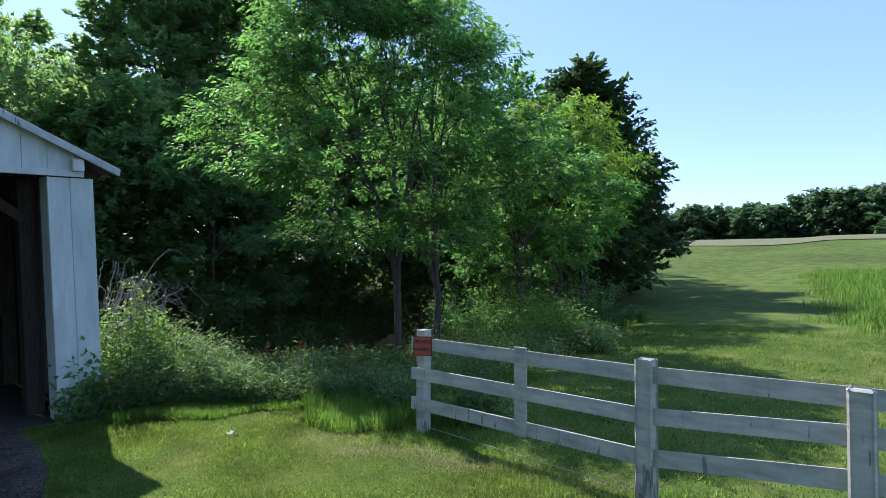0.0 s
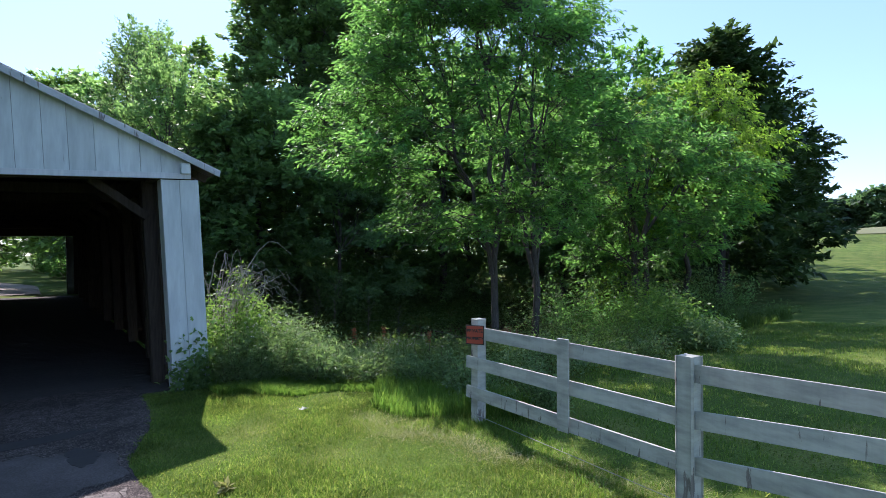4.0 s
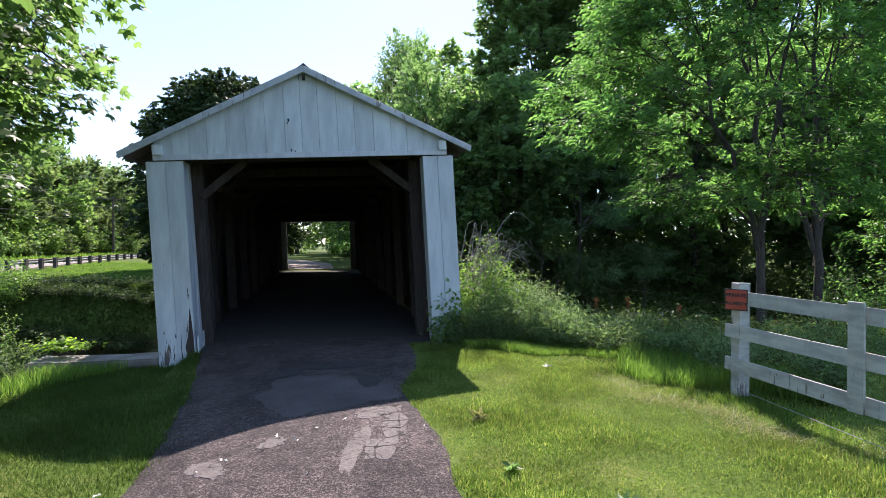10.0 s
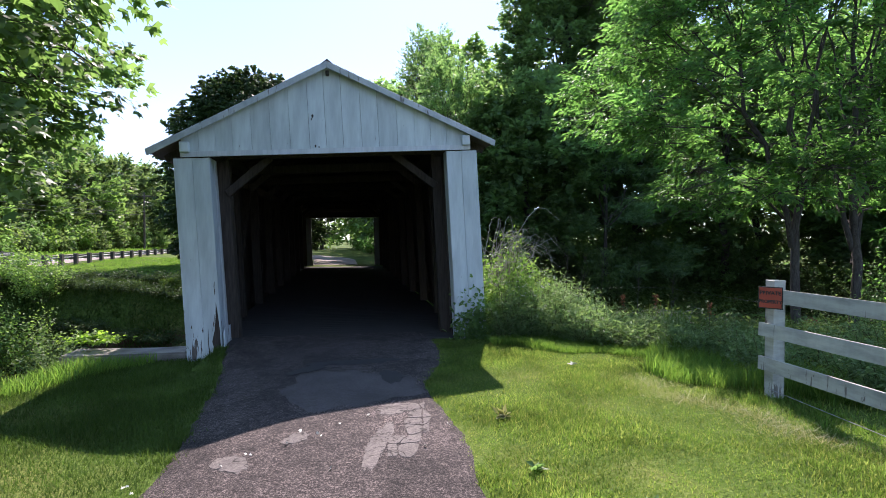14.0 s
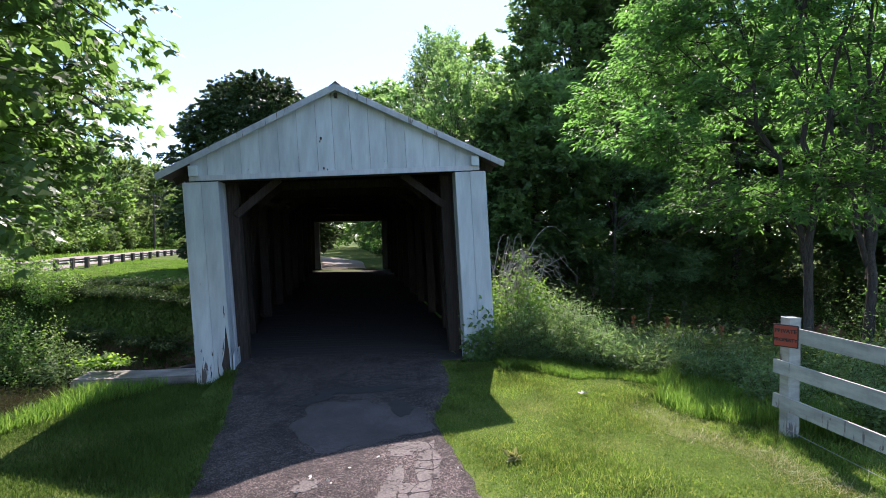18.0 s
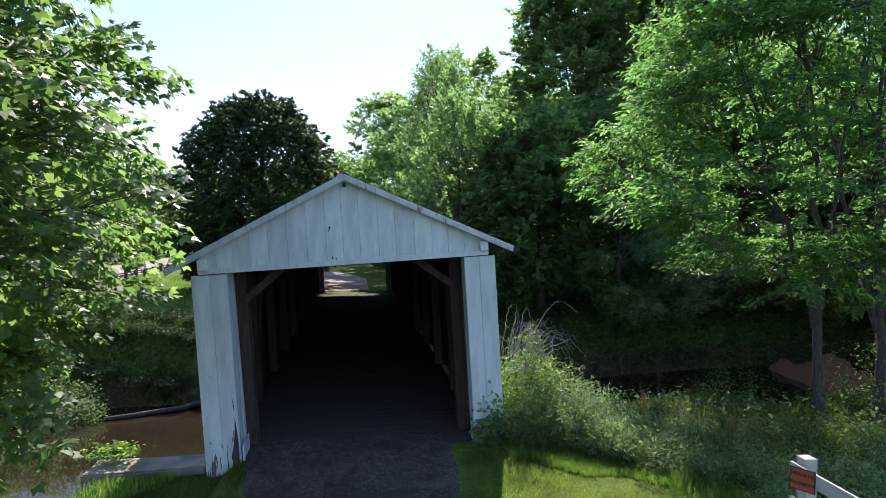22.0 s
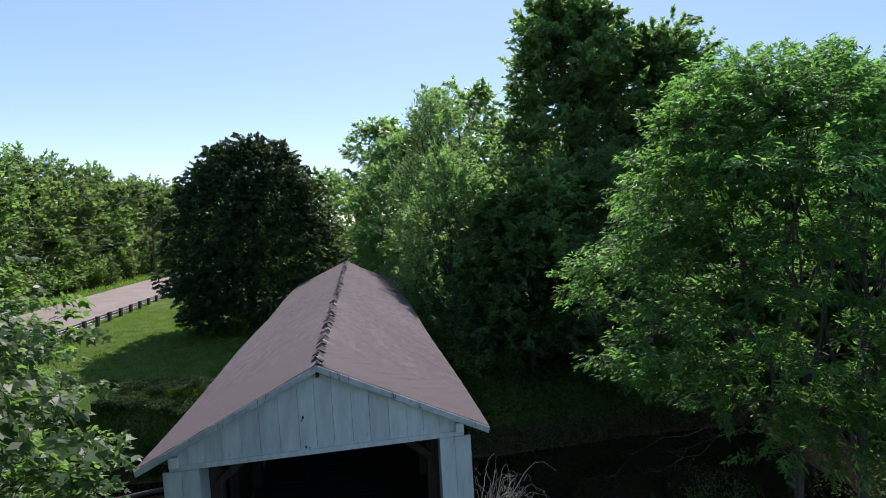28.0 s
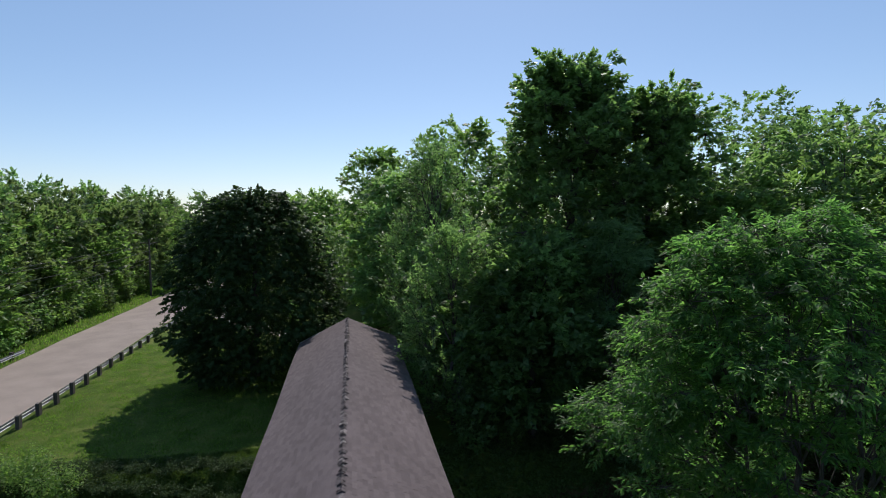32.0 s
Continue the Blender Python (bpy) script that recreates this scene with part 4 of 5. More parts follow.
tree("round_maple", "dense round dark maple beside the far end of the bridge", (-6.4, 29.2, 0.1), 12.9, 0.9, 5.75, dome, tris_on, 700, 10, 20, 0.145, 0.135, "leaf_round", 0.35, 34, core=26000, limbs=12, bough_r=0.8, reach=0.34, inner=0.5, lump=0.12, droop=0.7)
tree("pale_tree", "slender pale green tree with an airy crown", (6.0, 28.0, 0.0), 15.7, 1.0, 3.7, column, tris_on, 120, 12, 16, 0.17, 0.1, "leaf_pale", 0.2, 35, limbs=24, bough_r=0.8, reach=0.8, flat=1.5, droop=0.1, twigs=0.014, rise=1.1)
tree("creek_tree", "thin airy tree whose branches hang over the bridge roof", (5.4, 18.0, -0.6), 10.6, 1.2, 2.9, column, tris_on, 95, 12, 18, 0.16, 0.09, "leaf_pale", 0.14, 36, limbs=20, bough_r=0.7, reach=0.6, flat=1.4, droop=0.15, twigs=0.011, rise=0.9)
tree("golden_willow", "small yellow-green fine-leaved tree at the meadow edge", (24.4, 3.0, -0.3), 10.2, 3.6, 3.4, broad, quads_on, 120, 14, 18, 0.2, 0.07, "leaf_gold", 0.15, 37, limbs=14, bough_r=0.75, reach=0.5, droop=0.8, twigs=0.009)
tree("meadow_tree", "spreading leafy tree with a dark forked trunk at the meadow edge", (19.3, 2.0, -0.5), 7.6, 2.0, 3.5, broad, quads_on, 130, 13, 18, 0.19, 0.075, "leaf_ash", 0.17, 40,
     feet=((0.0, 0.0, 0.5, 0.2), (-0.4, -0.2, -2.1, -0.4)), limbs=12, bough_r=0.75, reach=0.5, inner=0.3, droop=0.5, flat=0.6, lump=0.4, twigs=0.009)
tree("pine_tree", "blue-green pine behind the ash tree", (13.3, 16.0, -0.6), 11.5, 0.0, 4.2, spire, quads_on, 80, 14, 20, 0.3, 0.04, "leaf_needle", 0.12, 38, limbs=22, bough_r=0.8, reach=0.6, flat=0.35, droop=0.2)
WOOD = [(9.8, 38, 18.8, 5.5, oval, "leaf_far"), (3.2, 48.5, 17.2, 5.4, oval, "leaf_far"), (15, 45, 20, 6, oval, "leaf_dark"), (22, 30, 18, 6, oval, "leaf_far"), (29.5, 28, 20, 6, broad, "leaf_dark"),
        (29, 18, 16.6, 6.0, broad, "leaf_dark"), (21, 17, 12, 4.0, oval, "leaf_far"), (28.5, 9.0, 14, 4.2, oval, "leaf_ash"), (34.3, 5.9, 15.6, 5.2, cone, "leaf_round"), (42, 9, 14, 6, oval, "leaf_round"),
        (52, 14, 13, 6.5, oval, "leaf_far"), (36, 19, 17, 6, oval, "leaf_far"), (9.4, 17, 10, 3.2, oval, "leaf_dark"), (12.5, 31, 15, 5, oval, "leaf_dark"),
        (-3, 64, 13.5, 6, oval, "leaf_far"), (6, 62, 16, 6, oval, "leaf_far"), (-13, 70, 13.5, 6, oval, "leaf_far"), (24, 18, 14, 5, broad, "leaf_far"), (21, 20, 15, 5, broad, "leaf_dark"),
        (19, 38, 18, 6, broad, "leaf_far"), (27, 38, 19, 6, broad, "leaf_far"), (38, 28, 19, 6, broad, "leaf_dark"), (47, 20, 16, 6, broad, "leaf_far"), (60, 18, 14, 6, broad, "leaf_far"), (5.5, 38, 15, 4.5, oval, "leaf_pale"),
        (-6, 80, 14, 7, broad, "leaf_far"), (-20, 84, 14, 7, broad, "leaf_far"), (8, 80, 16, 7, broad, "leaf_far"), (8.0, 17.5, 8.5, 2.8, oval, "leaf_dark"), (6.9, 23, 10, 3.2, oval, "leaf_dark"), (27, 12.5, 10, 3.6, oval, "leaf_dark"), (31, 13, 12, 4.2, oval, "leaf_far")]
for i, (x, y, h, r, prof, mt) in enumerate(WOOD):
    far = 1.0 if y < 35 and x < 30 else 1.35
    tree("wood_tree", "leafy tree of the wood along the creek", (x, y, float(land(x, y))), h, 2.0 if prof is cone else 0.8 if x > 19 else 1.6, r, prof, tris_on, 130 if x > 24 and y < 29 and x < 43 else 80, 12, 15, 0.26 * far, 0.18 * far, mt, 0.24, 60 + i, "trees of the creek wood", limbs=8, bough_r=r * 0.23, reach=0.75 * far, flat=0.85, droop=0.3, rise=0.3)
rw = np.random.default_rng(77)
for i in range(34):
    row = i % 2
    y = 10 + i * 3.1 + rw.uniform(-1, 1)
    x = -31.5 - row * 5 - rw.uniform(0, 3)
    tree("roadside_tree", "tree of the thicket across the country road", (x, y, 0.1), 11.5 + row * 2.5 + rw.uniform(-1.2, 1.6), 0.6, 3.8, broad if i % 3 else oval, tris_on, 48, 10, 14, 0.4, 0.27,
         ("leaf_thicket", "leaf_pale", "leaf_far", "leaf_thicket")[i % 4], 0.2, 190 + i, "roadside trees", limbs=6, bough_r=1.1, reach=0.9, flat=1.2, droop=0.15, rise=0.5)
# a strip of stubble on the crest of the meadow
vs = []
for i in range(61):
    a = radians(55 + i)
    for j in range(9):
        d = 118 + j * 9.5 + 3 * math.sin(i * 0.4)
        x, y = d * math.sin(a), -9 + d * math.cos(a)
        vs.append((x, y, float(land(x, y)) + 0.14))
fs = [(i * 9 + j, i * 9 + j + 1, i * 9 + j + 10, i * 9 + j + 9) for i in range(60) for j in range(8)]
tagged(apart("field_strip", vs, fs, M["stubble"], smooth=True), "strip of dry stubble on the crest of the meadow", "field", kind="structure")
# the wood on the hill behind the meadow
chunks, rng = [], np.random.default_rng(9)
for i in range(46):
    a = radians(66 + i * 0.75)
    d = 205 + rng.uniform(-8, 14)
    x, y = d * math.sin(a), -9 + d * math.cos(a)
    h = rng.uniform(10.5, 14.5) + 3.2 * (i > 26)
    z = float(land(x, y))
    c = boughs(rng, 52, lambda f: broad(f) * 5.2, z + 0.2, z + h, (x, y))
    chunks.append(leaf_tris(rng, scatter(rng, scatter(rng, c, 1.6, 5, 0.8), 0.9, 7, 0.8), 1.25, 0.9))
v, f = merge(chunks)
tagged(apart("far_wood", v, f, M["leaf_hill_hazy"]), "distant wood on the rise behind the meadow", "wood", kind="stuff")


# ---- shrubs and weeds ----
def shrub(name, label, at, r, h, mat, seed, n=60, per=24, length=0.08, width=0.04, group="", category="shrub", up=0.8, stems=9, droop=0.2):
    """Stems from one root and leaves along them."""
    rng = np.random.default_rng(seed)
    at = (at[0], at[1], float(land(at[0], at[1])) if len(at) < 3 else at[2])
    ob = empty(name, at, label, category, group)
    tips = []
    chunks = []
    for i in range(n):
        a, q = rng.uniform(0, 6.28), rng.uniform(0.1, 1) ** 0.6
        top = h * (1 - 0.4 * q * q) * rng.uniform(0.4, 1.3)
        tip = np.array([at[0] + r * q * math.cos(a), at[1] + r * q * math.sin(a), at[2] + top])
        foot = np.array([at[0] + 0.35 * r * q * math.cos(a), at[1] + 0.35 * r * q * math.sin(a), at[2] - 0.05])
        p = limb_points(rng, foot, tip, 5, 0.05)
        if i < stems * 3:
            chunks.append(tube_arrays(p, np.linspace(0.009, 0.003, 5), 4))
        t = rng.uniform(0.25, 1.0, per)[:, None] ** 0.8
        tips.append(foot + (tip - foot) * t + rng.normal(0, 0.055 + 0.05 * r, (per, 3)) * np.array([1, 1, 0.6]))
    v, f = merge(chunks)
    tagged(apart("stem", v, f, M["stem"], ob), kind="stuff")
    v, f = leaf_quads(rng, np.concatenate(tips), length, width, up, droop)
    tagged(apart("foliage", v, f, M[mat], ob), kind="stuff")
    return ob


shrub("shrub", "bright green shrub growing against the bridge leg", (3.15, 0.35), 0.62, 1.8, "leaf_shrub", 301, 130, 36, 0.07, 0.036)
shrub("shrub", "bright green shrub growing against the bridge leg", (3.75, 0.75), 0.6, 1.3, "leaf_shrub", 302, 110, 34, 0.07, 0.036)
for i, (x, y, r, h) in enumerate([(4.2, -0.1, 0.55, 1.0), (4.65, 0.1, 0.6, 0.85), (5.1, -0.45, 0.6, 0.45), (4.0, 0.5, 0.6, 1.15), (5.5, -0.2, 0.6, 0.32), (5.7, -1.0, 0.5, 0.42), (3.3, -0.25, 0.4, 0.8), (2.95, -0.2, 0.3, 0.9), (3.7, -0.35, 0.5, 0.85), (4.5, -1.0, 0.5, 0.55), (5.0, -1.5, 0.5, 0.45), (4.15, -0.75, 0.4, 0.6), (5.4, -1.9, 0.5, 0.4)]):
    shrub("weed_clump", "grey-green leafy weeds at the lawn edge", (x, y), r, h, "leaf_weed", 320 + i, 100, 28, 0.095, 0.02, "weeds at the lawn edge", "weed", 0.5, droop=-0.2)
for i, (x, y, r, h, mt) in enumerate([(6.2, -2.3, 0.7, 0.5, "leaf_weed"), (7.2, -2.6, 0.8, 0.55, "leaf_weed"), (8.6, -2.7, 0.9, 0.8, "leaf_weed"), (10.0, -2.3, 1.0, 0.9, "leaf_shrub"), (11.6, -2.5, 0.9, 0.8, "leaf_weed"),
                                     (6.6, -0.9, 0.9, 0.4, "leaf_bank"), (8.0, -0.6, 1.0, 0.45, "leaf_bank"), (9.4, -1.3, 1.0, 0.6, "leaf_bank"), (12.8, -1.6, 1.2, 1.3, "leaf_shrub"), (14.3, -1.8, 1.1, 1.5, "leaf_shrub"), (13.6, -3.2, 0.9, 0.7, "leaf_weed"), (15.4, -2.2, 1.0, 0.8, "leaf_shrub"),
                                     (6.6, 1.0, 1.0, 0.3, "leaf_bank"), (8.0, 1.8, 1.2, 0.35, "leaf_bank"), (5.6, -3.4, 0.5, 0.5, "leaf_weed"), (5.9, -4.6, 0.45, 0.6, "leaf_weed"), (12.2, 1.0, 1.4, 2.0, "leaf_dark"), (14.5, 1.5, 1.5, 2.2, "leaf_ash"), (16.5, 0.2, 1.3, 1.9, "leaf_shrub"), (18.8, 4.4, 1.5, 2.4, "leaf_shrub"), (11.0, 4.6, 1.3, 2.2, "leaf_shrub"), (17.9, 2.2, 1.3, 2.4, "leaf_gold"), (20.5, 6.5, 1.8, 2.2, "leaf_dark"), (22.5, 3.5, 1.9, 2.4, "leaf_dark"), (23.5, 8.0, 1.9, 2.2, "leaf_dark"), (25.5, 15.5, 1.8, 3.6, "leaf_dark"), (24.2, 16.2, 2.0, 4.0, "leaf_dark"), (22.6, 16.8, 2.0, 3.8, "leaf_dark"), (20.0, 1.6, 1.5, 1.9, "leaf_dark"), (7.7, 15.4, 1.0, 2.4, "leaf_shrub"), (25.0, 1.8, 1.8, 2.2, "leaf_dark")]):
    shrub("undergrowth_shrub", "undergrowth shrub between the fence and the creek", (x, y), r, h, mt, 350 + i, 80, 30, 0.07 if x < 13 else 0.11, 0.026 if x < 13 else 0.055, "undergrowth at the creek")
for i in range(44):
    x, y = 6.0 + (i * 7 % 23) * 0.85 + rw.uniform(-.5, .5), 15.6 + (i * 5 % 11) * 0.9 + (4 if i > 21 else 0)
    shrub("wood_shrub", "dark understory shrub on the far creek bank", (x, y), 1.5, 2.6, "leaf_dark", 400 + i, 60, 16, 0.24, 0.14, "understory of the wood")
for i, (x, y, r, h) in enumerate([(-10.3, 12.0, 1.2, 1.9), (-11.6, 12.6, 1.4, 2.6), (-13.2, 13.2, 1.5, 2.8), (-14.8, 13.4, 1.5, 2.6), (-12.2, 14.8, 1.2, 1.8), (-13.9, 15.6, 1.3, 1.6), (-15.6, 15.4, 1.4, 2.0)]):
    shrub("bank_shrub", "leafy green shrub on the grassy creek bank", (x, y), r, h, "leaf_shrub" if i % 3 else "leaf_weed", 430 + i, 110, 30, 0.11, 0.06, "bank shrubs")
# far-bank weeds, their leaves coloured darker to stand for shade
for i in range(26):
    x, y = -3.6 - (i * 7 % 26) * 0.42, 13.3 + (i * 11 % 26) * 0.13
    shrub("bank_weed", "weeds on the shaded far bank of the creek", (x, y), 0.8, rw.uniform(0.25, 0.5), "leaf_slope_shaded", 460 + i, 50, 26, 0.1, 0.045, "bank weeds", "weed")
for i in range(34):
    y = 8 + i * 2.4
    x = -28.3 - rw.uniform(0, 2.2)
    shrub("roadside_bush", "bush at the edge of the roadside thicket", (x, y), 1.7, rw.uniform(1.8, 4.0), ("leaf_thicket", "leaf_pale", "leaf_shrub")[i % 3], 500 + i, 60, 15, 0.34, 0.2, "roadside bushes")
for i in range(10):
    x, y = -3.2 + (i * 37 % 10) * 1.0 + (5 if i % 2 else -5), 34 + i * 2.6
    shrub("lane_bush", "bush beside the lane beyond the bridge", (x + (0 if abs(x) > 2.5 else 4), y), 1.3, 1.9, "leaf_ash", 560 + i, 60, 22, 0.22, 0.12, "lane bushes")

# ivy on the bridge leg, a vine patch on the concrete wing, dead stalks
rng = np.random.default_rng(15)
p = np.stack([rng.normal(2.4, 0.2, 760), rng.uniform(-0.16, -0.03, 760), np.abs(rng.normal(0.05, 0.36, 760))], 1)
v, f = leaf_maples(rng, p, 0.068, 0.2)
tagged(apart("ivy", v, f, M["leaf_dark"]), "small dark vine leaves climbing the bridge leg", "vine", kind="stuff")
p = np.stack([rng.normal(-4.28, 0.2, 500), rng.normal(0.55, 0.12, 500), 0.05 + np.abs(rng.normal(0.03, 0.07, 500))], 1)
v, f = leaf_quads(rng, p, 0.075, 0.06, 2.0)
tagged(apart("vine_patch", v, f, M["leaf_gold"]), "yellow-green creeper on the concrete wing wall", "vine", kind="stuff")
chunks = []
for i in range(64):
    x, y = 2.85 + rng.uniform(0, 0.6), 0.7 + rng.uniform(-0.3, 0.8)
    a, l = rng.uniform(-1.4, 1.9), rng.uniform(0.3, 1.3)
    foot = np.array([x, y, 0.9])
    tip = foot + np.array([l * math.cos(a), l * 0.7 * math.sin(a), rng.uniform(0.4, 1.25) - 0.25 * l])
    q = limb_points(rng, foot, tip, 11, 0.45, 0.035)
    chunks.append(tube_arrays(q, np.linspace(0.009 if i % 5 == 0 else 0.006, 0.002, 11), 4))
for i in range(34):
    x, y = rng.uniform(5.7, 7.2), rng.uniform(-0.9, 0.4)
    a, l = rng.uniform(0, 6.28), rng.uniform(0.2, 0.7)
    foot = np.array([x, y, float(land(x, y))])
    tip = foot + np.array([l * math.cos(a), l * math.sin(a), rng.uniform(0.15, 0.55)])
    chunks.append(tube_arrays(limb_points(rng, foot, tip, 8, 0.3, 0.03), np.linspace(0.005, 0.0015, 8), 4))
for i in range(8):
    foot = np.array([2.9 + rng.uniform(0, 0.35), 0.75 + rng.uniform(-0.2, 0.5), 1.5])
    l, a, up, end = (1.2, 0.1, 1.0, 0.75) if i == 0 else (rng.uniform(0.2, 1.0), rng.uniform(-0.9, 1.1), rng.uniform(0.4, 1.25), rng.uniform(-0.1, 1.0))
    t = np.linspace(0, 1, 13)[:, None]
    q = foot + t * np.array([l * math.cos(a), l * math.sin(a), 0.0]) + np.array([0, 0, 1.0]) * (up * np.sin(t * math.pi * 0.62) - (up - end) * t ** 4)
    q = q + np.cumsum(rng.normal(0, 0.016, q.shape), 0)
    chunks.append(tube_arrays(list(q), np.linspace(0.009, 0.003, 13), 4))
v, f = merge(chunks)
tagged(apart("dead_canes", v, f, M["twig"]), "tangle of dry grey canes above the shrub", "twigs", kind="stuff")
for i, (x, y, h) in enumerate([(5.3, 0.6, 1.5), (5.0, 0.9, 1.3), (5.9, 0.3, 1.1), (6.3, -0.3, 0.9), (4.6, 0.9, 1.4)]):
    z = float(land(x, y))
    ch = [tube_arrays(limb_points(rng, (x, y, z), (x + rng.uniform(-.1, .1), y, z + h + 0.3), 5, 0), np.linspace(0.007, 0.003, 5), 5)]
    for j in range(7):
        zz = z + h * rng.uniform(0.6, 1.15)
        ch.append(tube_arrays(limb_points(rng, (x, y, zz), (x + rng.uniform(-.22, .22), y + rng.uniform(-.15, .15), zz + 0.2), 4, 0.05), np.linspace(0.004, 0.0015, 4), 4))
    v, f = merge(ch)
    tagged(apart("dead_stalk", v, f, M["bark"]), "dry brown seed stalk among the weeds", "stalk", "dead stalks")


# rust-brown dock stalks, blossoms on the shrub, dead lower limbs of the ash
for i, (x, y, z, h) in enumerate([(5.55, -0.85, 0.0, 0.85), (5.2, -0.3, 0.0, 0.8), (6.3, -1.3, -0.05, 0.8)]):
    ob = empty("dock_stalk", (x, y, z), "rust-brown seed stalk of a dock plant", "stalk", "dock stalks")
    v, f = tube_arrays(limb_points(rng, (x, y, z - 0.05), (x + 0.04, y, z + h), 6, 0.0), np.linspace(0.006, 0.003, 6), 5)
    apart("stem", v, f, M["bark"], ob)
    p = np.stack([rng.normal(x + 0.035, 0.022, 160), rng.normal(y, 0.022, 160), z + h - np.abs(rng.normal(0.0, 0.11, 160))], 1)
    v, f = leaf_quads(rng, p, 0.022, 0.016, 0.4)
    tagged(apart("seed_head", v, f, M["rust"], ob), kind="stuff")
p = np.stack([rng.normal(3.45, 0.28, 46), rng.normal(0.0, 0.2, 46), rng.normal(0.95, 0.25, 46)], 1)
p = np.repeat(p, 5, 0) + rng.normal(0, 0.016, (230, 3))
v, f = leaf_quads(rng, p, 0.024, 0.02, 1.0)
tagged(apart("blossoms", v, f, M["blossom"]), "small white flower heads on the shrub", "flowers", kind="stuff")
chunks = []
for a, b in (((10.2, 0.9, 3.1), (5.4, 0.3, 2.35)), ((10.2, 0.9, 2.8), (6.6, 0.6, 2.2)), ((10.3, 1.0, 3.4), (6.4, -0.2, 2.7))):
    q = limb_points(rng, a, b, 9, 0.1, 0.02)
    chunks.append(tube_arrays(q, np.linspace(0.014, 0.002, 9), 5))
    for k in range(3, 9):
        for w in range(2):
            tip = q[k] + np.array([-rng.uniform(0.2, 0.6), rng.uniform(-0.3, 0.3), rng.uniform(-0.25, 0.2)])
            chunks.append(tube_arrays(limb_points(rng, q[k], tip, 5, 0.05), np.linspace(0.004, 0.0015, 5), 4))
v, f = merge(chunks)
ash = next(o for o in bpy.data.objects if o.name == "ash_tree")
tagged(apart("dead_limb", v, f, M["bark"], ash, "bare dead lower limbs"), kind="stuff")


# ---- grass ----
def blades(rng, x, y, h, w, lean=0.35, z=None):
    n = len(x)
    z = land(x, y) if z is None else z
    a = rng.uniform(0, 6.28, n)
    s = np.stack([np.cos(a), np.sin(a), 0 * a], 1)
    b = rng.uniform(0, 6.28, n)
    k = np.abs(rng.normal(0, lean, n)) * h
    out = np.stack([np.cos(b) * k, np.sin(b) * k, 0 * b], 1)
    up = np.stack([0 * a, 0 * a, h], 1)
    foot = np.stack([x, y, z - 0.01], 1)
    ww = (w * rng.uniform(0.6, 1.3, n))[:, None]
    if np.max(h) < 0.2:
        return np.stack([foot - s * ww, foot + s * ww, foot + up + out], 1).reshape(-1, 3), np.arange(3 * n).reshape(n, 3)
    v = np.stack([foot - s * ww, foot + s * ww, foot + up * 0.6 + out * 0.4 + s * ww * 0.7, foot + up * 0.6 + out * 0.4 - s * ww * 0.7,
                  foot + up + out + s * ww * 0.1, foot + up + out - s * ww * 0.1], 1).reshape(-1, 3)
    o = np.arange(n)[:, None] * 6
    return v, np.concatenate([o + np.array([0, 1, 2, 3]), o + np.array([3, 2, 4, 5])])


def sward(name, label, n, region, keep, h, w, mat, seed, lean=0.35):
    rng = np.random.default_rng(seed)
    x, y = rng.uniform(region[0], region[1], n), rng.uniform(region[2], region[3], n)
    k = keep(x, y)
    x, y = x[k], y[k]
    patch = 0.75 + 0.5 * np.sin(x * 2.1 + np.sin(y * 1.3)) * np.sin(y * 1.9 + 1.0)
    v, f = blades(rng, x, y, rng.uniform(h[0], h[1], len(x)) * np.clip(patch, 0.55, 1.25), w, lean)
    return tagged(apart(name, v, f, M[mat]), label, "grass", kind="stuff")


def off_lane(x, y):
    l = np.array([lane_left(q) for q in np.linspace(-12, 0.4, 63)])
    r = np.array([lane_right(q) for q in np.linspace(-12, 0.4, 63)])
    q = np.linspace(-12, 0.4, 63)
    h = np.sin(x * 127.1 + y * 311.7) * 43758.5
    j = 0.05 * np.sin(y * 9) + 0.04 * np.sin(y * 23) + 0.3 * (h - np.floor(h) - 0.5) ** 3 * 4
    on = (x > np.interp(y, q, l) + 0.13 + j) & (x < np.interp(y, q, r) - 0.13 + j) & (y < 0.4)
    inside = (np.abs(x) < 2.6) & (y > -0.05) & (y < 24.4)
    wing_top = (x > -4.7) & (x < -2.6) & (y > 0.06) & (y < 0.72)
    return ~(on | inside | wing_top)


def thinning(x, y, y0, y1):
    """Grass that thins out from y0 to y1."""
    h = np.sin(x * 269.5 + y * 183.3) * 43758.5
    return off_lane(x, y) & (y > y0 + (y1 - y0) * (h - np.floor(h)))


sward("lawn_grass", "short mown lawn grass beside the lane", 300000, (1.0, 5.0, -11.8, 0.2), lambda x, y: thinning(x, y, -9.0, -11.8), (0.02, 0.07), 0.0055, "grass_short", 701, 0.9)
# darker blades stand in for the shade on this side of the lane
sward("lawn_grass_left", "short grass on the other side of the lane", 155000, (-5.2, -1.3, -10.8, 0.08), lambda x, y: thinning(x, y, -8.0, -10.8), (0.035, 0.11), 0.0055, "grass_shaded", 702, 0.6)
sward("lawn_edge_grass", "lush uncut grass along the lawn edge", 46000, (2.55, 5.2, -2.4, 0.4), lambda x, y: off_lane(x, y) & (y > -0.95 - 0.62 * (x - 2.7) + 0.12 * np.sin(x * 5)), (0.07, 0.21), 0.0055, "grass_tall", 703, 0.6)
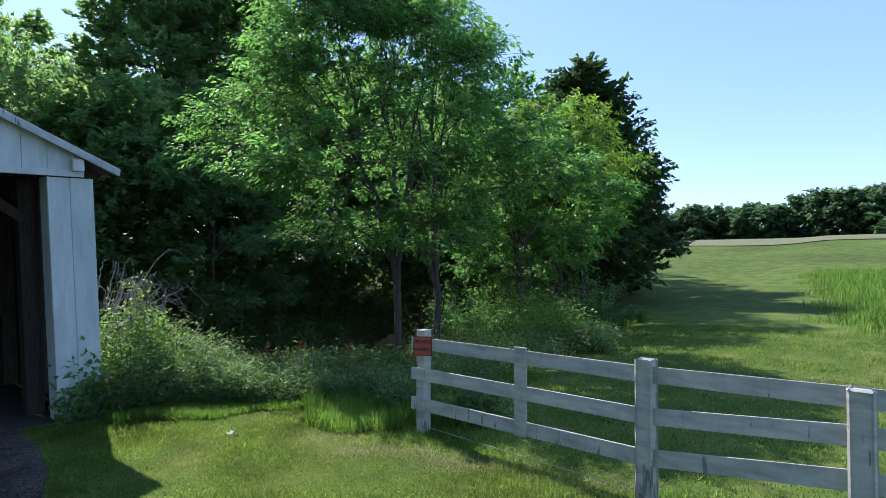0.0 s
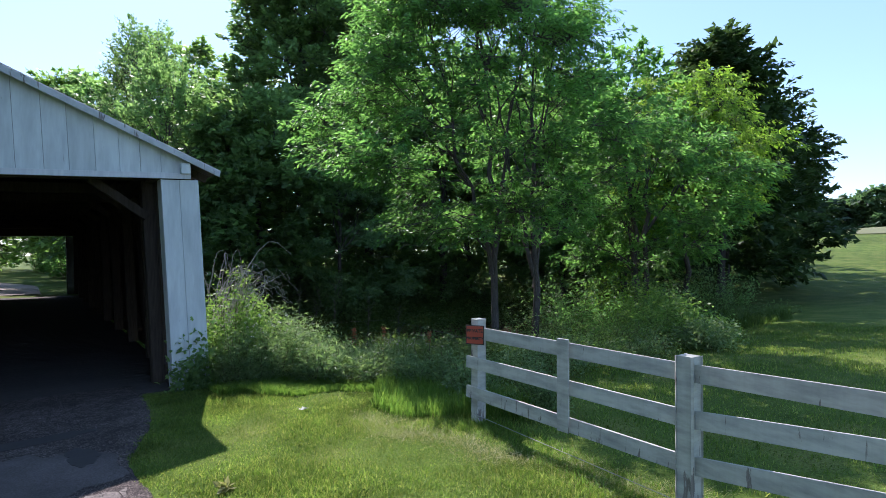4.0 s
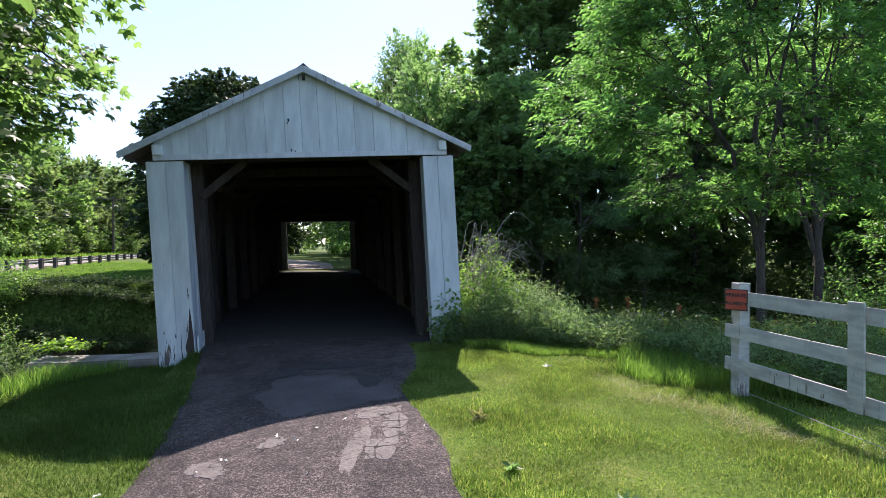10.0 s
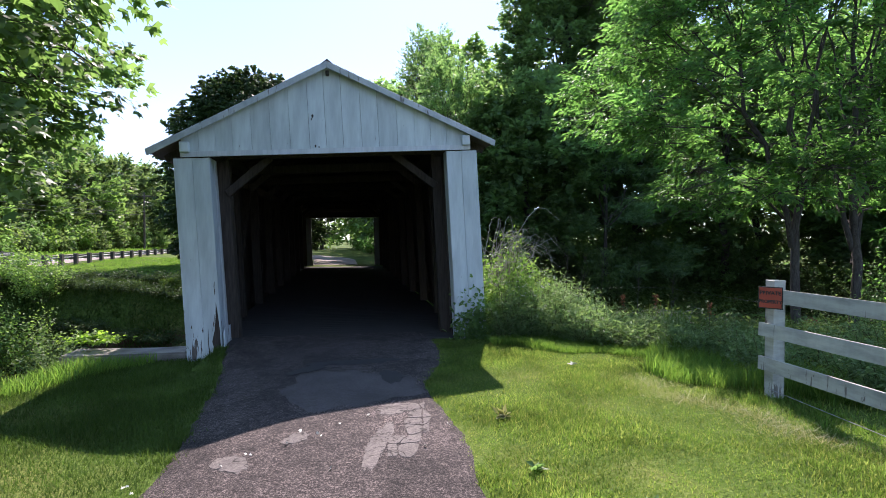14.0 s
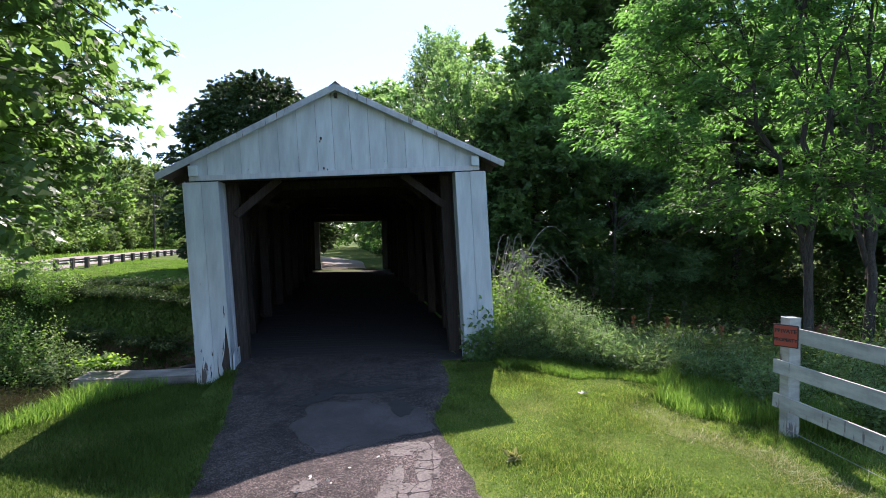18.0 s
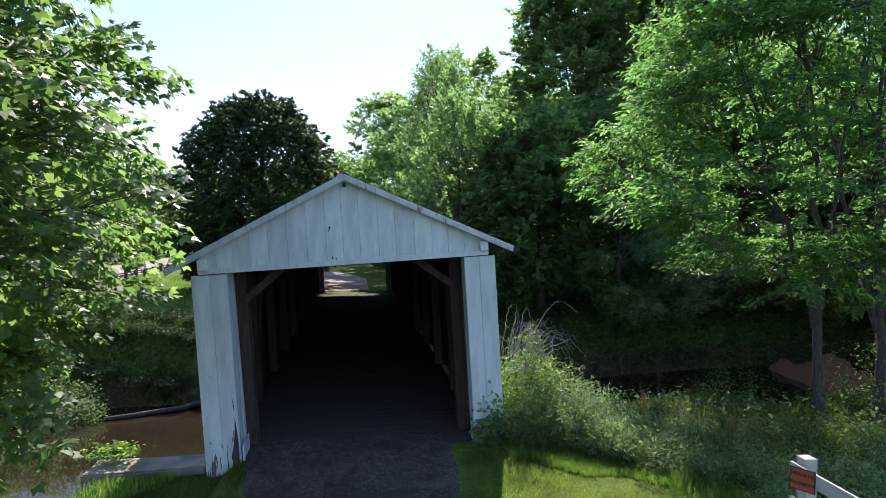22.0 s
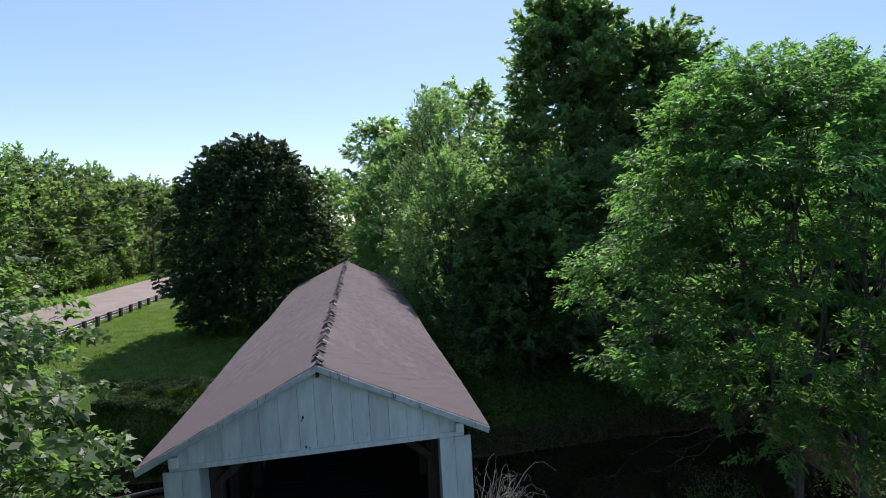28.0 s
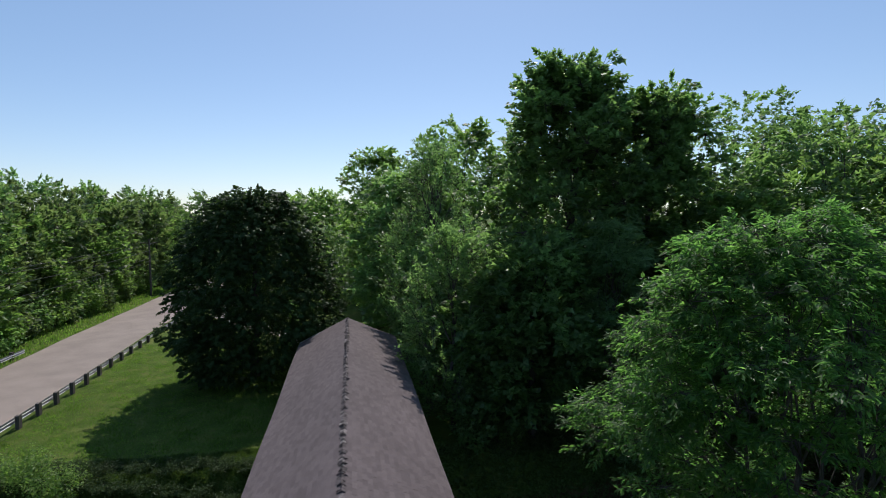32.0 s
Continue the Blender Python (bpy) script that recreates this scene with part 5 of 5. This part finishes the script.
sward("tall_grass", "tall green grass behind the lawn by the fence", 13000, (3.7, 5.9, -4.7, -1.9), lambda x, y: (x + 0.75 * y > 1.75 + 0.2 * np.sin(y * 4)) & (x > 3.85 + 0.72 * (y + 3.28)) & (x + 0.2 * y < 5.0), (0.12, 0.42), 0.005, "grass_tall", 704, 0.45)
sward("fence_grass", "rough grass under the fence boards", 6000, (4.35, 5.3, -9.5, -4.2), lambda x, y: np.abs(x - 4.75 - 0.05 * (y + 6)) < 0.35, (0.05, 0.13), 0.004, "grass_tall", 705, 0.8)
sward("meadow_grass", "meadow grass beyond the fence", 95000, (4.9, 22, -14, 0.5), lambda x, y: y < 0.4, (0.05, 0.1), 0.009, "grass_short", 706, 0.6)
rng = np.random.default_rng(707)
x, y = rng.uniform(17.5, 62, 42000), rng.uniform(-26, -3, 42000)
deep = np.minimum(-8.7 + (x - 19) * 0.1 - y + 0.7 * np.sin(x * 0.8) + 0.4 * np.sin(x * 2.3), (x - 18.6) * 0.8 + 0.8 * np.sin(y * 0.9))
k = deep > rng.uniform(0, 1, len(x)) ** 2 * 2.2
v, f = blades(rng, x[k], y[k], rng.uniform(0.3, 0.7, k.sum()) * np.clip(0.3 + deep[k] * 0.35, 0.3, 1.0), 0.02, 0.5)
tagged(apart("meadow_reeds", v, f, M["grass_tall"]), "tall rank grass standing in the meadow", "grass", kind="stuff")
sward("bank_grass", "long grass on the near creek bank", 42000, (-9.5, -2.8, -3.2, 2.6), lambda x, y: off_lane(x, y) & (y > -2.6) & (x < -4.3 + 0.6 * (y + 2)) & ((y < 0.05) | (x < -5.0)), (0.15, 0.4), 0.006, "grass_tall", 708, 0.55)
# the slope's shade is put into the colour of these blades
sward("far_slope_grass", "rough grass on the far creek slope, coloured darker for shade", 80000, (-16, -2.6, 11.6, 17.4), lambda x, y: land(x, y) > -3.0, (0.08, 0.19), 0.02, "grass_shaded", 712, 0.8)
sward("far_bank_grass", "grass on the lawn across the creek", 60000, (-17.4, -2.8, 15.5, 40), off_lane, (0.05, 0.13), 0.025, "grass_tall", 709, 0.5)
# same shade-darkened blades at the edge of the wood
sward("creek_edge_grass", "uncut grass at the edge of the creek wood", 17000, (5.5, 24, -1.6, 3.0), off_lane, (0.2, 0.55), 0.01, "grass_shaded", 710, 0.45)
sward("verge_grass", "long grass along the country road", 10000, (-29, -25.4, 5, 80), lambda x, y: x < -25.4, (0.15, 0.4), 0.03, "grass_tall", 711, 0.4)
rng = np.random.default_rng(44)
n = 5200
y = rng.uniform(-7.2, -3.1, n)
x = 3.83 + 0.335 * (-3.9 - y) + rng.normal(0, 0.16, n) + 0.12 * np.sin(y * 5)
v, f = blades(rng, x, y, rng.uniform(0.035, 0.085, n), 0.0028, 2.6)
tagged(apart("cut_hay", v, f, M["grass_dry"]), "dry cut grass lying along the fence", "grass", kind="stuff")


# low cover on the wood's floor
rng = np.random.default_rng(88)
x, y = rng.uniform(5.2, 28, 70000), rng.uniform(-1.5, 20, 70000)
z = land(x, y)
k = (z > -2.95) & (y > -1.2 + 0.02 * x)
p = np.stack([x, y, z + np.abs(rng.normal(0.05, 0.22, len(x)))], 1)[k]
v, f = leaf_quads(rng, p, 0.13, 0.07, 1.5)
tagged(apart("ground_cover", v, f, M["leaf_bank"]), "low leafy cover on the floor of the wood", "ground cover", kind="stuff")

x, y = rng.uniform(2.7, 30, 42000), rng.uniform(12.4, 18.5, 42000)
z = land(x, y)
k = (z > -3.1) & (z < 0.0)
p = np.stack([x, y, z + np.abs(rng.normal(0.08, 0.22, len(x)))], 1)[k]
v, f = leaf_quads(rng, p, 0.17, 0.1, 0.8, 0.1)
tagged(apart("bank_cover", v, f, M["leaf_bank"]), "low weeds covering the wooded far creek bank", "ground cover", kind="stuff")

# ---- lane patches and litter ----
def patch(at, rx, ry, seed, turn=0.0, label="pale tar patch on the asphalt", mat="patch"):
    rng = np.random.default_rng(seed)
    n = 60
    ph = rng.uniform(0, 6.28, 4)
    vs = []
    c, s = math.cos(radians(turn)), math.sin(radians(turn))
    for ring, k in ((0, 1.0), (1, 0.96), (1, 0.75), (1, 0.5), (1, 0.25)):
        for i in range(n):
            a = 2 * math.pi * i / n
            q = k * (1 + 0.16 * math.sin(2 * a + ph[0]) + 0.1 * math.sin(3 * a + ph[1]) + 0.07 * math.sin(7 * a + ph[2]) + 0.05 * math.sin(11 * a + ph[3])) + rng.uniform(-0.012, 0.012) / rx
            px, py = rx * q * math.cos(a), ry * q * math.sin(a)
            x, y = at[0] + c * px - s * py, at[1] + s * px + c * py
            vs.append((x, y, float(land(x, y)) + (0.016, 0.0295 + (0.004 if mat == "tar" else 0.0))[ring]))
    me_f = [(w * n + i, w * n + (i + 1) % n, (w + 1) * n + (i + 1) % n, (w + 1) * n + i) for w in range(4) for i in range(n)]
    bm = bmesh.new()
    bv = [bm.verts.new(q) for q in vs]
    for q in me_f:
        bm.faces.new([bv[i] for i in q])
    bm.faces.new([bv[4 * n + i] for i in range(n)])
    bmesh.ops.recalc_face_normals(bm, faces=bm.faces[:])
    ob = part("tar_patch", bm, M[mat])
    return tagged(ob, label, "road patch", "tar patches", "structure")


patch((-0.93, -5.04), 0.13, 0.22, 1, 25)
patch((0.06, -3.02), 0.74, 0.98, 2, 8, "wide dull grey tar patch on the asphalt", "old_patch")
patch((0.56, -3.98), 0.2, 0.2, 3)
patch((-0.43, -4.66), 0.12, 0.13, 4)
patch((0.3, -4.95), 0.1, 0.5, 5, -14, "long narrow tar patch on the asphalt")
patch((0.15, -1.7), 0.62, 0.17, 8, 6, "dark fresh tar on the asphalt", "tar")
patch((0.62, -2.62), 0.17, 0.3, 9, 10, "dark fresh tar on the asphalt", "tar")
patch((-0.5, -2.0), 0.16, 0.3, 10, -40, "dark fresh tar on the asphalt", "tar")
# a strip of alligator cracking: flat pieces with open joints
rng = np.random.default_rng(14)
gp = np.array([[(0.3 + (0.12, 0.26, 0.4, 0.5)[i] - 0.1 + rng.uniform(-0.05, 0.05) + 0.04 * j, -5.25 + 0.24 * j + rng.uniform(-0.07, 0.07)) for j in range(7)] for i in range(4)])
for i in range(3):
    for j in range(6):
        if (i != 1 and rng.uniform() < 0.4) or (i == 2 and j < 2):
            continue
        cell = np.array([gp[i, j], gp[i + 1, j], gp[i + 1, j + 1], gp[i, j + 1]])
        mid = cell.mean(0)
        out = []
        for a, b in zip(cell, np.roll(cell, -1, 0)):
            out += [a * 0.85 + b * 0.15, (a + b) / 2 + rng.uniform(-0.012, 0.012, 2), a * 0.15 + b * 0.85]
        out = [mid + (p - mid) * rng.uniform(0.95, 0.985) for p in out]
        bm = bmesh.new()
        lo = [bm.verts.new((p[0], p[1], float(land(p[0], p[1])) + 0.018)) for p in out]
        hi = [bm.verts.new((*(mid + (p - mid) * 0.97), float(land(p[0], p[1])) + 0.03)) for p in out]
        bm.faces.new(hi)
        for a in range(len(out)):
            b = (a + 1) % len(out)
            bm.faces.new((lo[a], lo[b], hi[b], hi[a]))
        bmesh.ops.recalc_face_normals(bm, faces=bm.faces[:])
        tagged(part("tar_patch", bm, M["patch"]), "cracked flat piece of pale asphalt", "road patch", "tar patches", "structure")
rng = np.random.default_rng(3)
for i, (x, y) in enumerate([(-0.23, -4.65), (-0.52, -4.8), (0.0, -4.4), (0.25, -4.15), (-0.8, -4.95), (-0.4, -4.5), (1.0, -4.6), (-1.6, -5.3), (-1.7, -5.1), (3.23, -2.43), (3.3, -2.45), (0.7, -5.1), (-0.1, -5.4), (-1.0, -5.05)]):
    q = np.array([[x, y, float(land(x, y)) + 0.045]])
    v, f = leaf_maples(rng, np.repeat(q, 2, 0) + rng.normal(0, 0.015, (2, 3)) * np.array([1, 1, 0.2]), 0.026 if i not in (9, 10) else 0.06, 3.0, 0.0)
    tagged(apart("fallen_petals", v, f, M["pale_bit"]), "small pale fallen blossoms on the ground", "litter", "fallen petals")

def rosette(at, r, n, mat, seed, label):
    """A broad-leaved weed flat on the lawn."""
    rng = np.random.default_rng(seed)
    c = np.array([[at[0], at[1], float(land(*at)) + 0.03]])
    ob = empty("lawn_weed", tuple(c[0]), label, "weed", "lawn weeds")
    v, f = leaf_quads(rng, np.repeat(c, n, 0) + rng.normal(0, r * 0.18, (n, 3)) * np.array([1, 1, 0.3]), r, r * 0.5, 1.5, -0.35)
    tagged(apart("foliage", v, f, M[mat], ob), kind="stuff")
    return ob


rosette((1.5, -5.7), 0.09, 18, "leaf_dark", 1, "dark broad-leaved weed in the lawn")
rosette((1.62, -4.42), 0.1, 22, "grass_dry", 2, "tuft of dry brown grass in the lawn")
rosette((2.1, -6.4), 0.1, 12, "leaf_dark", 3, "dark broad-leaved weed in the lawn")
rosette((-2.0, -5.6), 0.12, 14, "leaf_weed", 4, "pale-leaved weed at the lane edge")
patch((-1.95, -5.75), 0.3, 0.35, 51, 0, "bare gravelly spot in the grass")

# ---- sign on the end post ----
sign = empty("fence_sign", (4.722, -4.46, 1.2), "orange-red metal sign with black lettering nailed to the post", "sign")
m_sign = Matrix.Translation((4.722, -4.46, 1.2)) @ pose(0, 0, 0, 0, 0, -60)
for nm, w, h, t, mt in (("sign_back", 0.25, 0.25, 0.004, "sign_black"), ("sign_plate", 0.225, 0.225, 0.008, "sign_red")):
    bm = bmesh.new()
    bmesh.ops.create_cube(bm, size=1.0)
    for q in bm.verts:
        q.co = m_sign @ Vector((q.co.x * w, q.co.y * t - t / 2, q.co.z * h))
    bmesh.ops.bevel(bm, geom=bm.edges[:], offset=0.0015, segments=1, affect="EDGES")
    part(nm, bm, M[mt], sign)
for i, word in enumerate(("PRIVATE", "PROPERTY")):
    cu = bpy.data.curves.new("lettering", "FONT")
    cu.body, cu.size, cu.extrude, cu.align_x = word, 0.058 if i == 0 else 0.049, 0.0008, "CENTER"
    cu.offset = 0.0022
    cu.materials.append(M["sign_black"])
    tx = under(new("lettering", cu), sign)
    tx.matrix_basis = m_sign @ Matrix.Translation((0, -0.0095, 0.035 - i * 0.095)) @ pose(0, 0, 0, 90, 0, 0)
v, f = tube_arrays([(4.78, -4.4, 1.12), (5.6, -1.0, 1.0), (3.3, 2.2, 0.7)], [0.0018] * 3, 5)
tagged(apart("boundary_wire", v, f, M["cable"]), "single boundary wire from the post to the creek", "wire")

# ---- guard rails, pole and cables ----
def w_beam(x, y0, y1, z):
    """A folded steel rail seen from either side."""
    prof = [(0.0, -0.155), (0.03, -0.14), (0.075, -0.1), (0.075, -0.06), (0.0, -0.02), (0.0, 0.02), (0.075, 0.06), (0.075, 0.1), (0.03, 0.14), (0.0, 0.155)]
    prof += [(a + 0.004, b) for a, b in prof[::-1]]
    n = len(prof)
    ys = np.linspace(y0, y1, 16)
    vs = [(x - a, y, z + b) for y in ys for a, b in prof]
    fs = [(i * n + j, i * n + (j + 1) % n, (i + 1) * n + (j + 1) % n, (i + 1) * n + j) for i in range(15) for j in range(n)]
    return vs, fs


for nm, x, y0, y1, side in (("guard_rail", -17.5, 16.0, 66.0, -1), ("guard_rail", -25.9, 8.0, 38.4, 1)):
    gr = empty(nm, (x, y0, 0.1), "steel guard rail on square wooden posts along the road", "guard rail", "guard rails")
    z = 0.62
    v, f = w_beam(x + side * 0.14, y0, y1, z)
    apart("rail", v, f, M["galv"], gr)
    for y in np.arange(y0 + 0.4, y1, 1.9):
        part("post", beam((x, y, -0.3), (x, y, 0.86), 0.2, 0.24, (0, 1, 0)), M["rail_wood"], gr)

pole = empty("utility_pole", (-26.9, 70, 0.1), "wooden utility pole carrying several cables", "utility pole", "utility poles")
v, f = tube_arrays([(-26.9, 70, -0.2), (-26.9, 70, 4), (-26.9, 70, 8.2)], [0.15, 0.13, 0.1], 10)
apart("shaft", v, f, M["rail_wood"], pole, smooth=True)
part("cross_arm", beam((-28.0, 70, 7.6), (-25.8, 70, 7.6), 0.1, 0.12), M["rail_wood"], pole)
copy_thing(pole, Matrix.Translation((-26.9, 14, 0.1)))
for i, (dx, z0, z1) in enumerate([(-1.0, 7.7, 7.7), (0.9, 7.7, 7.7), (0.1, 6.6, 6.6), (0.12, 5.6, 5.4), (0.14, 5.2, 4.9)]):
    ts = np.linspace(0, 1, 25)
    pts = [(-26.9 + dx, 70 - 56 * t, z0 + (z1 - z0) * t - 4 * 0.7 * t * (1 - t)) for t in ts]
    v, f = tube_arrays(pts, [0.018] * 25, 5)
    tagged(apart("cable", v, f, M["cable"]), "sagging black overhead cable between poles", "cable", "overhead cables")

# ---- creek bank stones and red earth ----
rng = np.random.default_rng(61)
pts = limb_points(rng, (-9.2, 11.75, -2.95), (-4.9, 13.3, -2.9), 9, 0.0)
pts[:, 2] = np.linspace(-2.94, -2.84, 9)
v, f = tube_arrays(pts, [0.06, 0.085, 0.09, 0.095, 0.1, 0.1, 0.1, 0.095, 0.07], 9)
tagged(apart("driftwood_log", v, f, M["bark"], smooth=True), "grey weathered log lying at the water's edge", "log")
for i, (x, y) in enumerate([(-10.1, 12.3), (-11.2, 12.5), (-4.2, 13.3)]):
    r = rng.uniform(0.06, 0.1)
    bm = bmesh.new()
    bmesh.ops.create_icosphere(bm, subdivisions=2, radius=1.0)
    for q in bm.verts:
        d = 1 + 0.25 * noise.noise(q.co * 1.3 + Vector((i * 3.1, 0, 0)))
        q.co = Vector((x, y, -2.95)) + Vector((q.co.x * r * 1.5, q.co.y * r, q.co.z * r * 0.7)) * d
    tagged(part("bank_stone", bm, M["concrete"]), "grey stone at the water's edge", "stone", "bank stones")
vs, fs = [], []
noise.seed_set(5)
for i in range(37):
    for j in range(17):
        u, w = i / 18 - 1, j / 8 - 1
        rise = max(0.0, 1 - u * u) ** 0.5 * max(0.0, 1 - abs(w) ** 2.5)
        x, y = 21.2 + 1.9 * w + 0.8 * u, 10.6 + 4.8 * u
        vs.append((x, y, -3.7 + 1.5 * rise + 0.8 * rise * noise.noise(Vector((x * 0.8, y * 0.8, 0))) + 0.25 * rise * noise.noise(Vector((x * 2.1, y * 2.1, 4))) + 0.08 * noise.noise(Vector((x * 4, y * 4, 2)))))
for i in range(36):
    for j in range(16):
        k = i * 17 + j
        fs.append((k, k + 1, k + 18, k + 17))
tagged(apart("red_bank", vs, fs, M["reddirt"], smooth=True), "bare red earth of the eroded creek bank", "bank", kind="structure")
